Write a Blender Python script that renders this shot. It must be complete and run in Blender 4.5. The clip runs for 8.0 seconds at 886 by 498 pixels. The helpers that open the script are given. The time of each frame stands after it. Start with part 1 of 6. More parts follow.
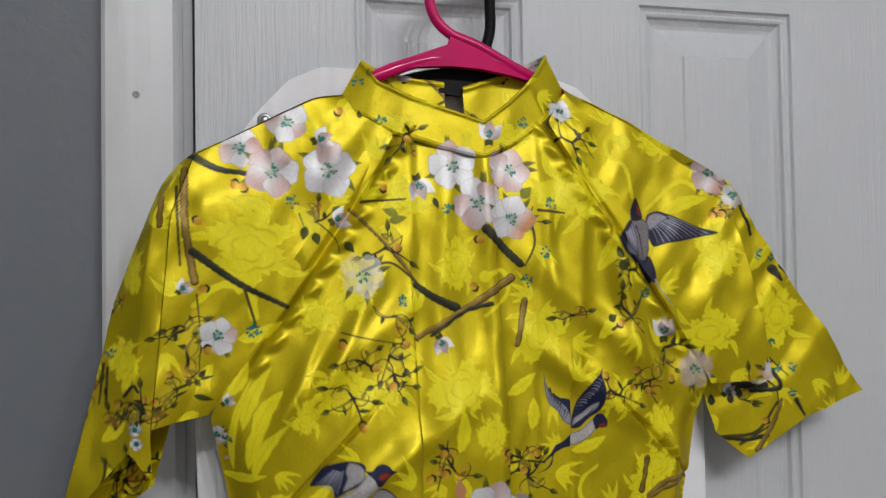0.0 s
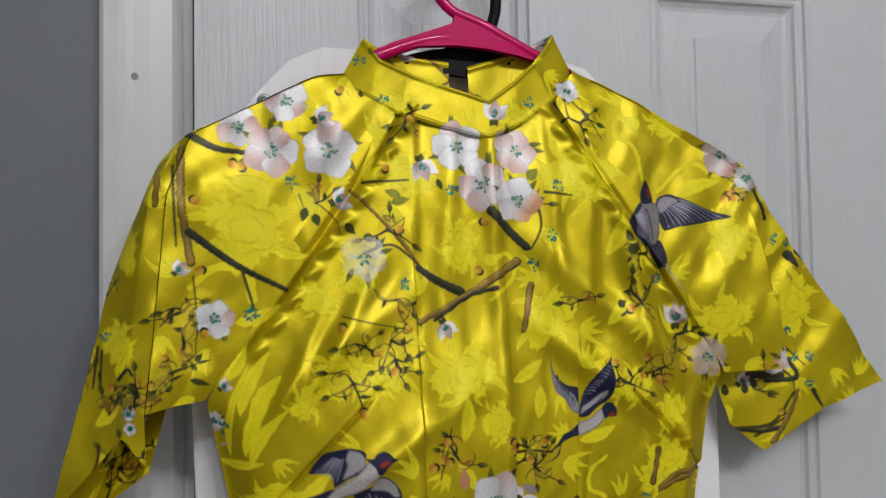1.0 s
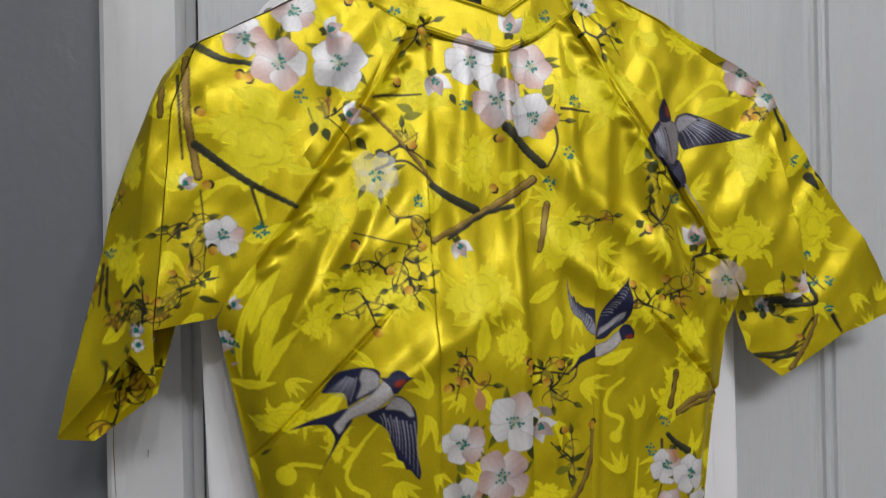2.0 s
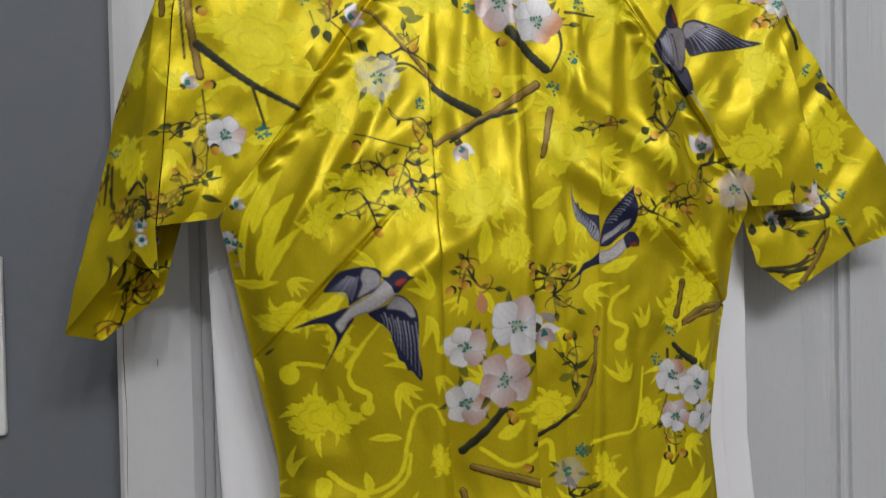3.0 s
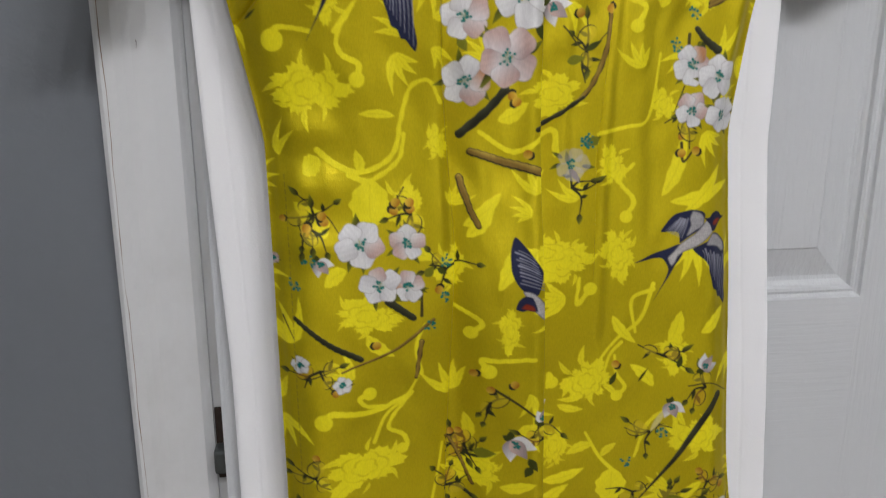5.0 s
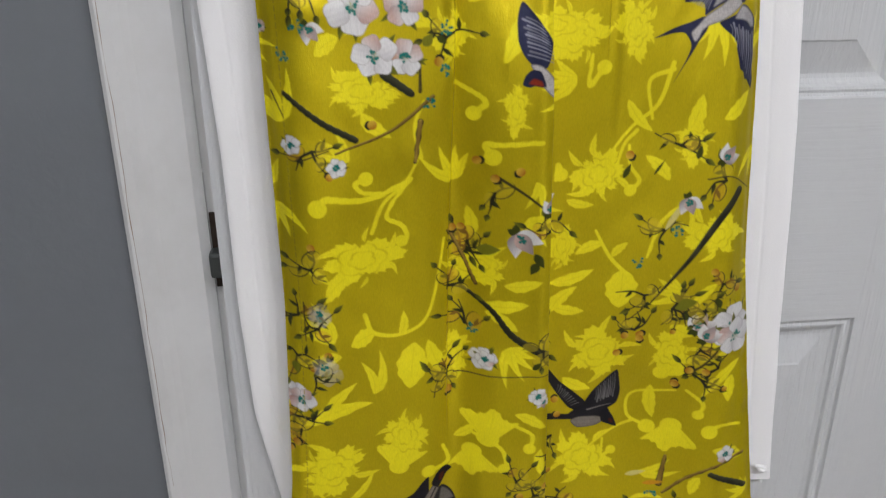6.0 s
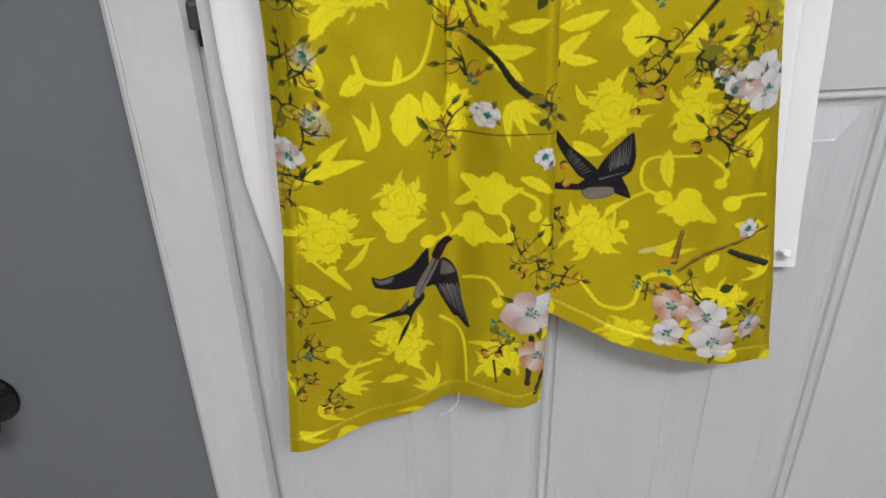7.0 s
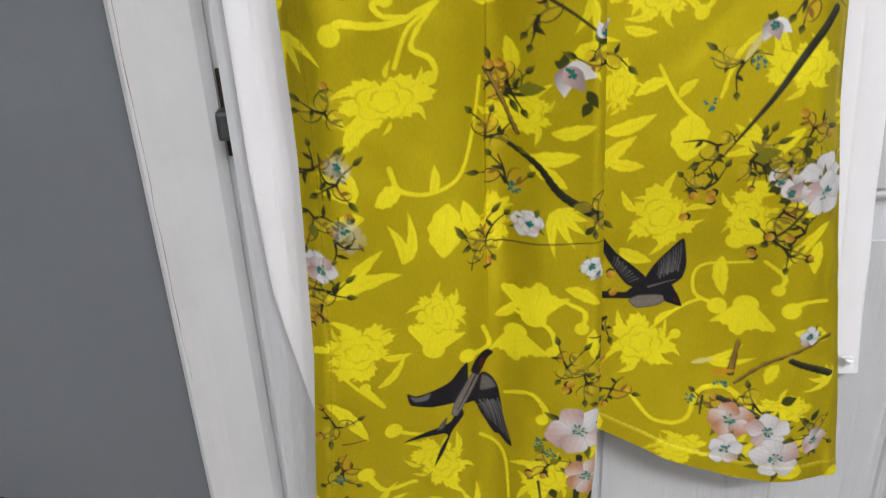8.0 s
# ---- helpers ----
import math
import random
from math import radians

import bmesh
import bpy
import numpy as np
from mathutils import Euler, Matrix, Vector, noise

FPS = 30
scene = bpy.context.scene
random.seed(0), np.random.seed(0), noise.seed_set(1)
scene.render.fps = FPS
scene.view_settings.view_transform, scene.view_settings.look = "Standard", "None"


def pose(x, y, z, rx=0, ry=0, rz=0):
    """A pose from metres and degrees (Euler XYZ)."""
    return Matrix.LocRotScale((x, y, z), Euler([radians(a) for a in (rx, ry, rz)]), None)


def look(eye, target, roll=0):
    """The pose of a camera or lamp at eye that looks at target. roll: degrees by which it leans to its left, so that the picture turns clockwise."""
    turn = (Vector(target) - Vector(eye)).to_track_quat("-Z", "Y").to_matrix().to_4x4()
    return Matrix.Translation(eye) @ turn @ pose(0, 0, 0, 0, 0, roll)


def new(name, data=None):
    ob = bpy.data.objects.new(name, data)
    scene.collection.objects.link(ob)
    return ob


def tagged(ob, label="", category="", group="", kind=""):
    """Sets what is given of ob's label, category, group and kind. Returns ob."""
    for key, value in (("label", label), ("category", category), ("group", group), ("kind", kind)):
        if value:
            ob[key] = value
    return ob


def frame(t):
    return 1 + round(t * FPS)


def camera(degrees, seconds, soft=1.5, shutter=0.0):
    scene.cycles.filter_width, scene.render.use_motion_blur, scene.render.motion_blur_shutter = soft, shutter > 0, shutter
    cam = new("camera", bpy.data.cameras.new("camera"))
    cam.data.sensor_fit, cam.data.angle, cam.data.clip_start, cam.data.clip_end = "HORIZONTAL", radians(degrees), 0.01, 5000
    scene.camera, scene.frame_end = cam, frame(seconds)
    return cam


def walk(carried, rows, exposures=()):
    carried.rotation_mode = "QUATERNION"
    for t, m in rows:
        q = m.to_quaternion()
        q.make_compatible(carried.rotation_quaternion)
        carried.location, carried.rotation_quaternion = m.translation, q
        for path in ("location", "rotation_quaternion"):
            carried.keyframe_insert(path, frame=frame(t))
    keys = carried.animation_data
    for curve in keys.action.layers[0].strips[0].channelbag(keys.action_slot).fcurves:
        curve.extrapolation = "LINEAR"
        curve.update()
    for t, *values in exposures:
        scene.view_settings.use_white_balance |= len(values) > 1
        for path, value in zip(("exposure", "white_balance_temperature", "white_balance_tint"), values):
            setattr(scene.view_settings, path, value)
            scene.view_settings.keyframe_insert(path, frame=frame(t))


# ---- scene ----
cam = camera(58.8, 8.0, soft=1.25)
PATH = [
    (0, (-0.15, -0.544, 1.407), (0.293, 1.406, 1.46), -0.9),
    (0.5, (-0.144, -0.535, 1.4), (0.284, 1.418, 1.455), -0.9),
    (1, (-0.142, -0.531, 1.391), (0.271, 1.424, 1.467), -0.9),
    (1.5, (-0.147, -0.521, 1.378), (0.261, 1.436, 1.374), -0.7),
    (1.7, (-0.15, -0.514, 1.372), (0.28, 1.44, 1.373), -1.1),
    (2.8, (-0.139, -0.521, 1.317), (0.213, 1.448, 1.329), -1.2),
    (3, (-0.135, -0.518, 1.31), (0.212, 1.452, 1.281), -1.2),
    (3.5, (-0.127, -0.516, 1.284), (0.199, 1.454, 1.172), -1.2),
    (4, (-0.13, -0.506, 1.251), (0.202, 1.461, 1.112), -1.0),
    (4.2, (-0.129, -0.504, 1.241), (0.204, 1.457, 1.033), -1.0),
    (5.3, (-0.11, -0.494, 1.216), (0.137, 1.398, 0.618), -0.1),
    (5.5, (-0.106, -0.494, 1.197), (0.126, 1.378, 0.533), -0.5),
    (6, (-0.103, -0.487, 1.154), (0.106, 1.362, 0.422), -0.3),
    (6.5, (-0.093, -0.48, 1.12), (0.091, 1.301, 0.229), -0.6),
    (7, (-0.083, -0.482, 1.073), (0.029, 1.231, 0.048), -1.3),
    (7.5, (-0.079, -0.487, 1.056), (0.009, 1.281, 0.125), -2.6),
    (8, (-0.093, -0.448, 1.078), (-0.014, 1.363, 0.232), -2.7),
]
EXPOSURES = [(0.0, -0.37), (1.5, -0.39), (3.0, -0.44), (3.5, -0.28), (5.5, 0.0), (6.5, 0.24), (7.0, 0.36), (8.0, 0.42)]
walk(cam, [(t, look(eye, target, roll)) for t, eye, target, roll in PATH], EXPOSURES)

# ---- world and lamps ----
world = bpy.data.worlds.new("room_world")
world.use_nodes = True
world.node_tree.nodes["Background"].inputs["Color"].default_value = (0.8, 0.85, 0.95, 1)
world.node_tree.nodes["Background"].inputs["Strength"].default_value = 0.02
scene.world = world
BULBS = (-0.16, 0.14, 0.45, 0.75)
BULB_Y, BULB_Z = -2.0, 2.66
for bx in BULBS:
    lamp = bpy.data.lights.new("bulb_light", "POINT")
    lamp.energy, lamp.shadow_soft_size, lamp.color = 26.5, 0.015, (0.985, 0.985, 1.01)
    new("bulb_light", lamp).location = (bx, BULB_Y, BULB_Z - 0.06)


# ---- materials ----
class Nodes:
    """A node material with a Principled shader and a short way to add and link nodes."""

    def __init__(self, name):
        self.mat = bpy.data.materials.new(name)
        self.mat.use_nodes = True
        self.tree = self.mat.node_tree
        self.bsdf = self.tree.nodes["Principled BSDF"]

    def add(self, kind, **inputs):
        n = self.tree.nodes.new("ShaderNode" + kind)
        for key, value in inputs.items():
            self.put(n, key.replace("_", " "), value)
        return n

    def put(self, n, key, value):
        socket = n.inputs[int(key[1:])] if key[0] == "i" and key[1:].isdigit() else n.inputs[key]
        if isinstance(value, bpy.types.NodeSocket):
            self.tree.links.new(value, socket)
        else:
            socket.default_value = value

    def shade(self, **inputs):
        for key, value in inputs.items():
            self.put(self.bsdf, key.replace("_", " "), value)

    def coords(self, scale=(1, 1, 1), source="Object"):
        tc = self.add("TexCoord")
        mp = self.add("Mapping", Vector=tc.outputs[source], Scale=scale)
        return mp.outputs["Vector"]

    def noise(self, vec, scale, detail=4.0, rough=0.55, distortion=0.0):
        n = self.add("TexNoise", Vector=vec, Scale=scale, Detail=detail, Roughness=rough, Distortion=distortion)
        return n.outputs["Fac"]

    def ramp(self, fac, stops):
        n = self.add("ValToRGB", Fac=fac)
        while len(n.color_ramp.elements) < len(stops):
            n.color_ramp.elements.new(0.5)
        for e, (p, c) in zip(n.color_ramp.elements, stops):
            e.position, e.color = p, (*c, 1)
        return n.outputs["Color"]

    def span(self, fac, lo, hi, a=0.0, b=1.0):
        n = self.add("MapRange", Value=fac)
        for key, v in zip(("From Min", "From Max", "To Min", "To Max"), (a, b, lo, hi)):
            n.inputs[key].default_value = v
        return n.outputs["Result"]

    def blend(self, fac, a, b, kind="MIX"):
        n = self.tree.nodes.new("ShaderNodeMix")
        n.data_type, n.blend_type = "RGBA", kind
        for i, v in ((0, fac), (6, a), (7, b)):
            if isinstance(v, bpy.types.NodeSocket):
                self.tree.links.new(v, n.inputs[i])
            else:
                n.inputs[i].default_value = v if i == 0 else (*v, 1)
        return n.outputs[2]

    def bump(self, height, strength, distance, normal=None):
        n = self.add("Bump", Height=height, Strength=strength, Distance=distance)
        if normal is not None:
            self.put(n, "Normal", normal)
        return n.outputs["Normal"]


def paint_material(name, colour, rough, grain, grain_scale, dirt=(0.6, 0.57, 0.5), dirt_amount=0.25, bump=0.0004):
    """Satin wall or door paint: fine relief, faint stains and uneven gloss. grain: stretch of the relief by axis."""
    n = Nodes(name)
    vec = n.coords(grain)
    relief = n.noise(vec, grain_scale, 5, 0.6, 0.4)
    stain = n.noise(n.coords((1, 1, 0.6)), 7.0, 6, 0.65)
    fine = n.noise(n.coords(), 160.0, 3)
    base = n.blend(n.span(stain, 0.0, dirt_amount, 0.52, 0.75), colour, tuple(c * d for c, d in zip(colour, dirt)))
    base = n.blend(n.span(fine, 0.0, 0.06), base, (0.3, 0.3, 0.3), "MULTIPLY")
    n.shade(Base_Color=base, Roughness=n.span(stain, rough - 0.07, rough + 0.1), Normal=n.bump(relief, 0.6, bump, n.bump(fine, 0.2, 0.0002)))
    return n.mat


def simple_material(name, colour, rough, metal=0.0, spots=60.0, depth=0.0002):
    n = Nodes(name)
    f = n.noise(n.coords(), spots, 5)
    base = n.blend(n.span(f, 0.0, 0.35), colour, tuple(c * 0.6 for c in colour))
    n.shade(Base_Color=base, Roughness=n.span(f, rough * 0.8, rough * 1.25), Metallic=metal, Normal=n.bump(f, 0.3, depth))
    return n.mat


GRAIN_UP = paint_material("door_paint_upright_grain", (0.585, 0.60, 0.62), 0.36, (1, 1, 0.05), 260.0, dirt_amount=0.12, bump=0.0019)
GRAIN_ACROSS = paint_material("door_paint_level_grain", (0.585, 0.60, 0.62), 0.36, (0.05, 1, 1), 260.0, dirt_amount=0.12, bump=0.0008)
TRIM_PAINT = paint_material("trim_paint", (0.63, 0.637, 0.645), 0.34, (1, 1, 0.08), 60.0, dirt_amount=0.3, bump=0.0003)
WALL_PAINT = paint_material("grey_wall_paint", (0.146, 0.158, 0.176), 0.42, (1, 1, 1), 90.0, dirt=(0.8, 0.8, 0.8), bump=0.0006)
# Unseen walls and ceiling: their paleness sets how much light bounces back.
BOUNCE_WALL = paint_material("pale_bounce_wall", (0.33, 0.33, 0.325), 0.6, (1, 1, 1), 90.0, bump=0.0006)
CEILING_PAINT = paint_material("ceiling_paint", (0.60, 0.60, 0.59), 0.8, (1, 1, 1), 120.0, bump=0.001)
FLOOR_TILE = paint_material("floor_vinyl", (0.33, 0.29, 0.25), 0.4, (1, 0.1, 1), 40.0, bump=0.0003)
PLATE = simple_material("white_plastic", (0.8, 0.8, 0.79), 0.3)
STEEL = simple_material("brushed_steel", (0.42, 0.43, 0.43), 0.35, 1.0)
DARK_METAL = simple_material("dark_chrome", (0.06, 0.06, 0.064), 0.12, 1.0, 20.0, 0.00005)
# Raw wood, coloured near black for the shade in the latch recess; also the scuff.
DARK_WOOD = simple_material("dark_recess_wood", (0.03, 0.017, 0.01), 0.8, 0, 200.0)
PINK = simple_material("pink_plastic", (0.60, 0.003, 0.12), 0.15, 0, 25.0)
BLACK = simple_material("black_plastic", (0.006, 0.006, 0.007), 0.5, 0, 25.0)
BLACK.node_tree.nodes["Principled BSDF"].inputs["Specular IOR Level"].default_value = 0.12
PINK.node_tree.nodes["Principled BSDF"].inputs["Specular IOR Level"].default_value = 0.3


def cotton_material():
    n = Nodes("white_cotton")
    weave = n.noise(n.coords((1, 1, 1)), 900.0, 2)
    soft = n.noise(n.coords((1, 1, 0.4)), 18.0, 5)
    base = n.blend(n.span(soft, 0.0, 0.4), (0.90, 0.90, 0.92), (0.84, 0.84, 0.87))
    n.shade(Base_Color=base, Roughness=0.85, Sheen_Weight=0.15, Normal=n.bump(weave, 0.35, 0.0004, n.bump(soft, 0.3, 0.003)))
    return n.mat


def satin_material():
    """Jacquard satin: the dye is held per vertex; its alpha tells the matt figure (1) from the glossy ground (0)."""
    n = Nodes("yellow_jacquard_satin")
    dye = n.add("Attribute")
    dye.attribute_name = "dye"
    fine = n.noise(n.coords((1.0, 1.0, 0.25)), 1500.0, 2)
    slub = n.noise(n.coords((0.25, 1, 2.0)), 220.0, 4)
    base = n.blend(n.span(fine, 0.0, 0.32), dye.outputs["Color"], (0.25, 0.25, 0.25), "MULTIPLY")
    matt = dye.outputs["Alpha"]
    n.shade(
        Base_Color=base,
        Metallic=n.span(matt, 0.70, 0.10),
        Roughness=n.span(matt, 0.49, 0.50),
        Specular_IOR_Level=0.7,
        Specular_Tint=n.blend(0.4, dye.outputs["Color"], (1, 1, 0.9)),
        Anisotropic=0.3,
        Coat_Weight=n.span(matt, 0.20, 0.06),
        Coat_Roughness=0.36,
        Anisotropic_Rotation=0.25,
        Normal=n.bump(fine, 0.36, 0.0003, n.bump(slub, 0.22, 0.0005, n.bump(matt, 0.35, 0.0003))),
    )
    tangent = n.tree.nodes.new("ShaderNodeTangent")
    tangent.direction_type, tangent.axis = "RADIAL", "Z"
    n.put(n.bsdf, "Tangent", tangent.outputs["Tangent"])
    return n.mat


COTTON = cotton_material()
SATIN = satin_material()


# ---- mesh helpers ----
def part(name, bm, material, parent=None, label="", smooth=False):
    """Links a bmesh as one mesh object, under a thing or a part where one is given."""
    me = bpy.data.meshes.new(name)
    bmesh.ops.recalc_face_normals(bm, faces=bm.faces)
    bm.to_mesh(me)
    bm.free()
    me.materials.append(material)
    if smooth:
        me.shade_smooth()
    ob = new(name, me)
    if parent:
        ob.parent = parent
    return tagged(ob, label)


def box(x0, x1, y0, y1, z0, z1, bevel=0.0):
    bm = bmesh.new()
    bmesh.ops.create_cube(bm, size=1.0)
    for v in bm.verts:
        v.co = Vector(((x0 + x1) / 2 + v.co.x * (x1 - x0), (y0 + y1) / 2 + v.co.y * (y1 - y0), (z0 + z1) / 2 + v.co.z * (z1 - z0)))
    if bevel:
        bmesh.ops.bevel(bm, geom=bm.edges[:], offset=bevel, segments=2, affect="EDGES", profile=0.6)
    return bm


def prism(outline, axis_from, axis_to, place):
    """A closed outline of (a, b) pairs swept from one end to the other; place(a, b, c) gives the point."""
    bm = bmesh.new()
    rings = [[bm.verts.new(place(a, b, c)) for a, b in outline] for c in (axis_from, axis_to)]
    k = len(outline)
    for i in range(k):
        bm.faces.new((rings[0][i], rings[0][(i + 1) % k], rings[1][(i + 1) % k], rings[1][i]))
    bm.faces.new(rings[0][::-1])
    bm.faces.new(rings[1])
    return bm


def lathe(profile, centre, axis="y", steps=40):
    """Turns (radius, along) pairs round an axis that points out of the wall."""
    bm = bmesh.new()
    rings = []
    for r, d in profile:
        ring = []
        for i in range(steps):
            a = 2 * math.pi * i / steps
            c, s_ = r * math.cos(a), r * math.sin(a)
            p = (c, -d, s_) if axis == "y" else (c, s_, d)
            ring.append(bm.verts.new(Vector(centre) + Vector(p)))
        rings.append(ring)
    for a, b in zip(rings, rings[1:]):
        for i in range(steps):
            bm.faces.new((a[i], a[(i + 1) % steps], b[(i + 1) % steps], b[i]))
    bm.faces.new(rings[0])
    bm.faces.new(rings[-1][::-1])
    return bm


def tube(points, radius, sides=14, closed_ends=True, flat=1.0, bm=None):
    """A round rod along points; radius may be one number or one a point."""
    bm = bm or bmesh.new()
    pts = [Vector(p) for p in points]
    radii = [radius] * len(pts) if isinstance(radius, (int, float)) else radius
    rings, side = [], None
    for i, p in enumerate(pts):
        way = (pts[min(i + 1, len(pts) - 1)] - pts[max(i - 1, 0)]).normalized()
        ref = Vector((0, 1, 0)) if abs(way.y) < 0.9 else Vector((1, 0, 0))
        side = way.cross(ref).normalized()
        other = side.cross(way).normalized()
        rings.append([bm.verts.new(p + radii[i] * (math.cos(2 * math.pi * k / sides) * side + flat * math.sin(2 * math.pi * k / sides) * other)) for k in range(sides)])
    for a, b in zip(rings, rings[1:]):
        for k in range(sides):
            bm.faces.new((a[k], a[(k + 1) % sides], b[(k + 1) % sides], b[k]))
    if closed_ends:
        bm.faces.new(rings[0])
        bm.faces.new(rings[-1][::-1])
    return bm


def smooth_path(points, steps=12):
    """A Catmull-Rom line through points."""
    p = [Vector(q) for q in points]
    p = [2 * p[0] - p[1], *p, 2 * p[-1] - p[-2]]
    out = []
    for a, b, c, d in zip(p, p[1:], p[2:], p[3:]):
        for k in range(steps):
            t = k / steps
            out.append(0.5 * (2 * b + (c - a) * t + (2 * a - 5 * b + 4 * c - d) * t * t + (3 * b - a - 3 * c + d) * t**3))
    return out + [p[-2]]


CLOTH_ORIGIN = 3.0  # the cloth's own centre lies far behind it, so that its threads run level


def sheet(name, xyz, material, parent, dye=None, label=""):
    """Cloth from a grid of places (rows x columns x 3), with a dye (rows x columns x 4) held per vertex."""
    m, n = xyz.shape[:2]
    at = np.arange(m * n).reshape(m, n)
    quads = np.stack([at[:-1, :-1], at[1:, :-1], at[1:, 1:], at[:-1, 1:]], -1).reshape(-1, 4).astype(np.int32)
    me = bpy.data.meshes.new(name)
    me.vertices.add(m * n)
    me.vertices.foreach_set("co", (xyz - (0, CLOTH_ORIGIN, 0)).reshape(-1).astype(np.float32))
    me.loops.add(quads.size)
    me.loops.foreach_set("vertex_index", quads.reshape(-1))
    me.polygons.add(len(quads))
    me.polygons.foreach_set("loop_start", np.arange(0, quads.size, 4, dtype=np.int32))
    me.update(calc_edges=True)
    me.shade_smooth()
    if dye is not None:
        layer = me.attributes.new("dye", "FLOAT_COLOR", "POINT")
        layer.data.foreach_set("color", dye.reshape(-1).astype(np.float32))
    me.materials.append(material)
    ob = new(name, me)
    ob.location.y = CLOTH_ORIGIN - (parent.location.y if parent else 0)
    ob.parent = parent
    return tagged(ob, label)


def curve(q, knots, values, soft=0.06):
    """Values along rising knots, with the corners rounded off."""
    lo, hi = knots[0], knots[-1]
    q0 = np.linspace(lo - (hi - lo) * 0.2, hi + (hi - lo) * 0.2, 701)
    first = values[0] + (q0 - knots[0]) * (values[1] - values[0]) / (knots[1] - knots[0])
    last = values[-1] + (q0 - knots[-1]) * (values[-1] - values[-2]) / (knots[-1] - knots[-2])
    line = np.where(q0 < lo, first, np.where(q0 > hi, last, np.interp(q0, knots, values)))
    k = max(3, int(701 / 1.4 * soft)) | 1
    w = np.hanning(k + 2)[1:-1]
    return np.interp(q, q0[k // 2 : len(q0) - k // 2], np.convolve(line, w / w.sum(), "valid"))


def bell(q, middle, width):
    return np.exp(-(((q - middle) / width) ** 2))


def step(q, a, b):
    t = np.clip((q - a) / (b - a), 0, 1)
    return t * t * (3 - 2 * t)


class Field:
    """Smooth seeded noise over the (x, z) plane, about -1 to 1, with a grain of its own length along each axis."""

    def __init__(self, seed, along_x, along_z):
        rng = np.random.default_rng(seed)
        self.size = (along_x, along_z)
        self.grid = rng.normal(size=(96, 96))

    def __call__(self, x, z):
        a, b = (x + 3) / self.size[0], (z + 3) / self.size[1]
        i, j = np.floor(a).astype(int), np.floor(b).astype(int)
        f, g = a - i, b - j
        f, g = f * f * (3 - 2 * f), g * g * (3 - 2 * g)
        at = lambda p, q: self.grid[p % 96, q % 96]
        return 0.6 * ((at(i, j) * (1 - f) + at(i + 1, j) * f) * (1 - g) + (at(i, j + 1) * (1 - f) + at(i + 1, j + 1) * f) * g)


# ---- room ----
DOOR_L, DOOR_R, DOOR_TOP = -0.194, 0.367, 2.03
BACK = 0.035  # the leaf stands ajar, this far out from the wall
WALL_Y = 0.004 + BACK
ROOM = (-1.3, 1.9, -3.2, 2.74)
JAMB = 0.011


def room():
    x0, x1, y0, h = ROOM
    tagged(part("wall_north_left", box(x0, DOOR_L - JAMB - 0.012, WALL_Y, 0.155, 0, h), WALL_PAINT), "grey painted wall beside the white door", "wall", kind="structure")
    tagged(part("wall_north_right", box(DOOR_R + JAMB + 0.012, x1, WALL_Y, 0.155, 0, h), WALL_PAINT), "grey painted wall beside the white door", "wall", kind="structure")
    tagged(part("wall_north_top", box(DOOR_L - JAMB - 0.012, DOOR_R + JAMB + 0.012, WALL_Y, 0.155, DOOR_TOP + 0.02, h), WALL_PAINT), "grey painted wall over the door", "wall", kind="structure")
    # Never in view: side walls, rear wall and ceiling close the room for bounce.
    tagged(part("wall_west", box(x0 - 0.1, x0, y0 - 0.1, 0.155, 0, h), BOUNCE_WALL), "unseen side wall, added pale to bounce light", "wall", kind="structure")
    tagged(part("wall_east", box(x1, x1 + 0.1, y0 - 0.1, 0.155, 0, h), BOUNCE_WALL), "unseen side wall, added pale to bounce light", "wall", kind="structure")
    tagged(part("wall_south", box(x0, x1, y0 - 0.1, y0, 0, h), BOUNCE_WALL), "unseen rear wall, added pale to bounce light", "wall", kind="structure")
    tagged(part("floor", box(x0 - 0.1, x1 + 0.1, y0 - 0.1, 0.3, -0.1, 0), FLOOR_TILE), "plain brownish floor of the room", "floor", kind="structure")
    tagged(part("ceiling", box(x0 - 0.1, x1 + 0.1, y0 - 0.1, 0.155, h, h + 0.1), CEILING_PAINT), "unseen ceiling, added pale to bounce light", "ceiling", kind="structure")


def casing(name, x_in, side, z1):
    """Moulded casing; side -1 stands left of the opening."""
    w = [(0.0, WALL_Y), (0.0, -0.003), (0.003, -0.0055), (0.006, -0.0085), (0.011, -0.0095), (0.020, -0.0115), (0.030, -0.0125), (0.035, -0.0138), (0.040, -0.0158), (0.0485, -0.016), (0.0515, -0.0135), (0.0518, WALL_Y)]
    w = [(a, b if b == WALL_Y else b + BACK) for a, b in w]
    ob = part(name, prism(w, 0.0, z1, lambda a, b, c: (x_in + side * a, b, c)), TRIM_PAINT)
    return tagged(ob, "white moulded wooden door casing with chipped paint", "trim", kind="structure")


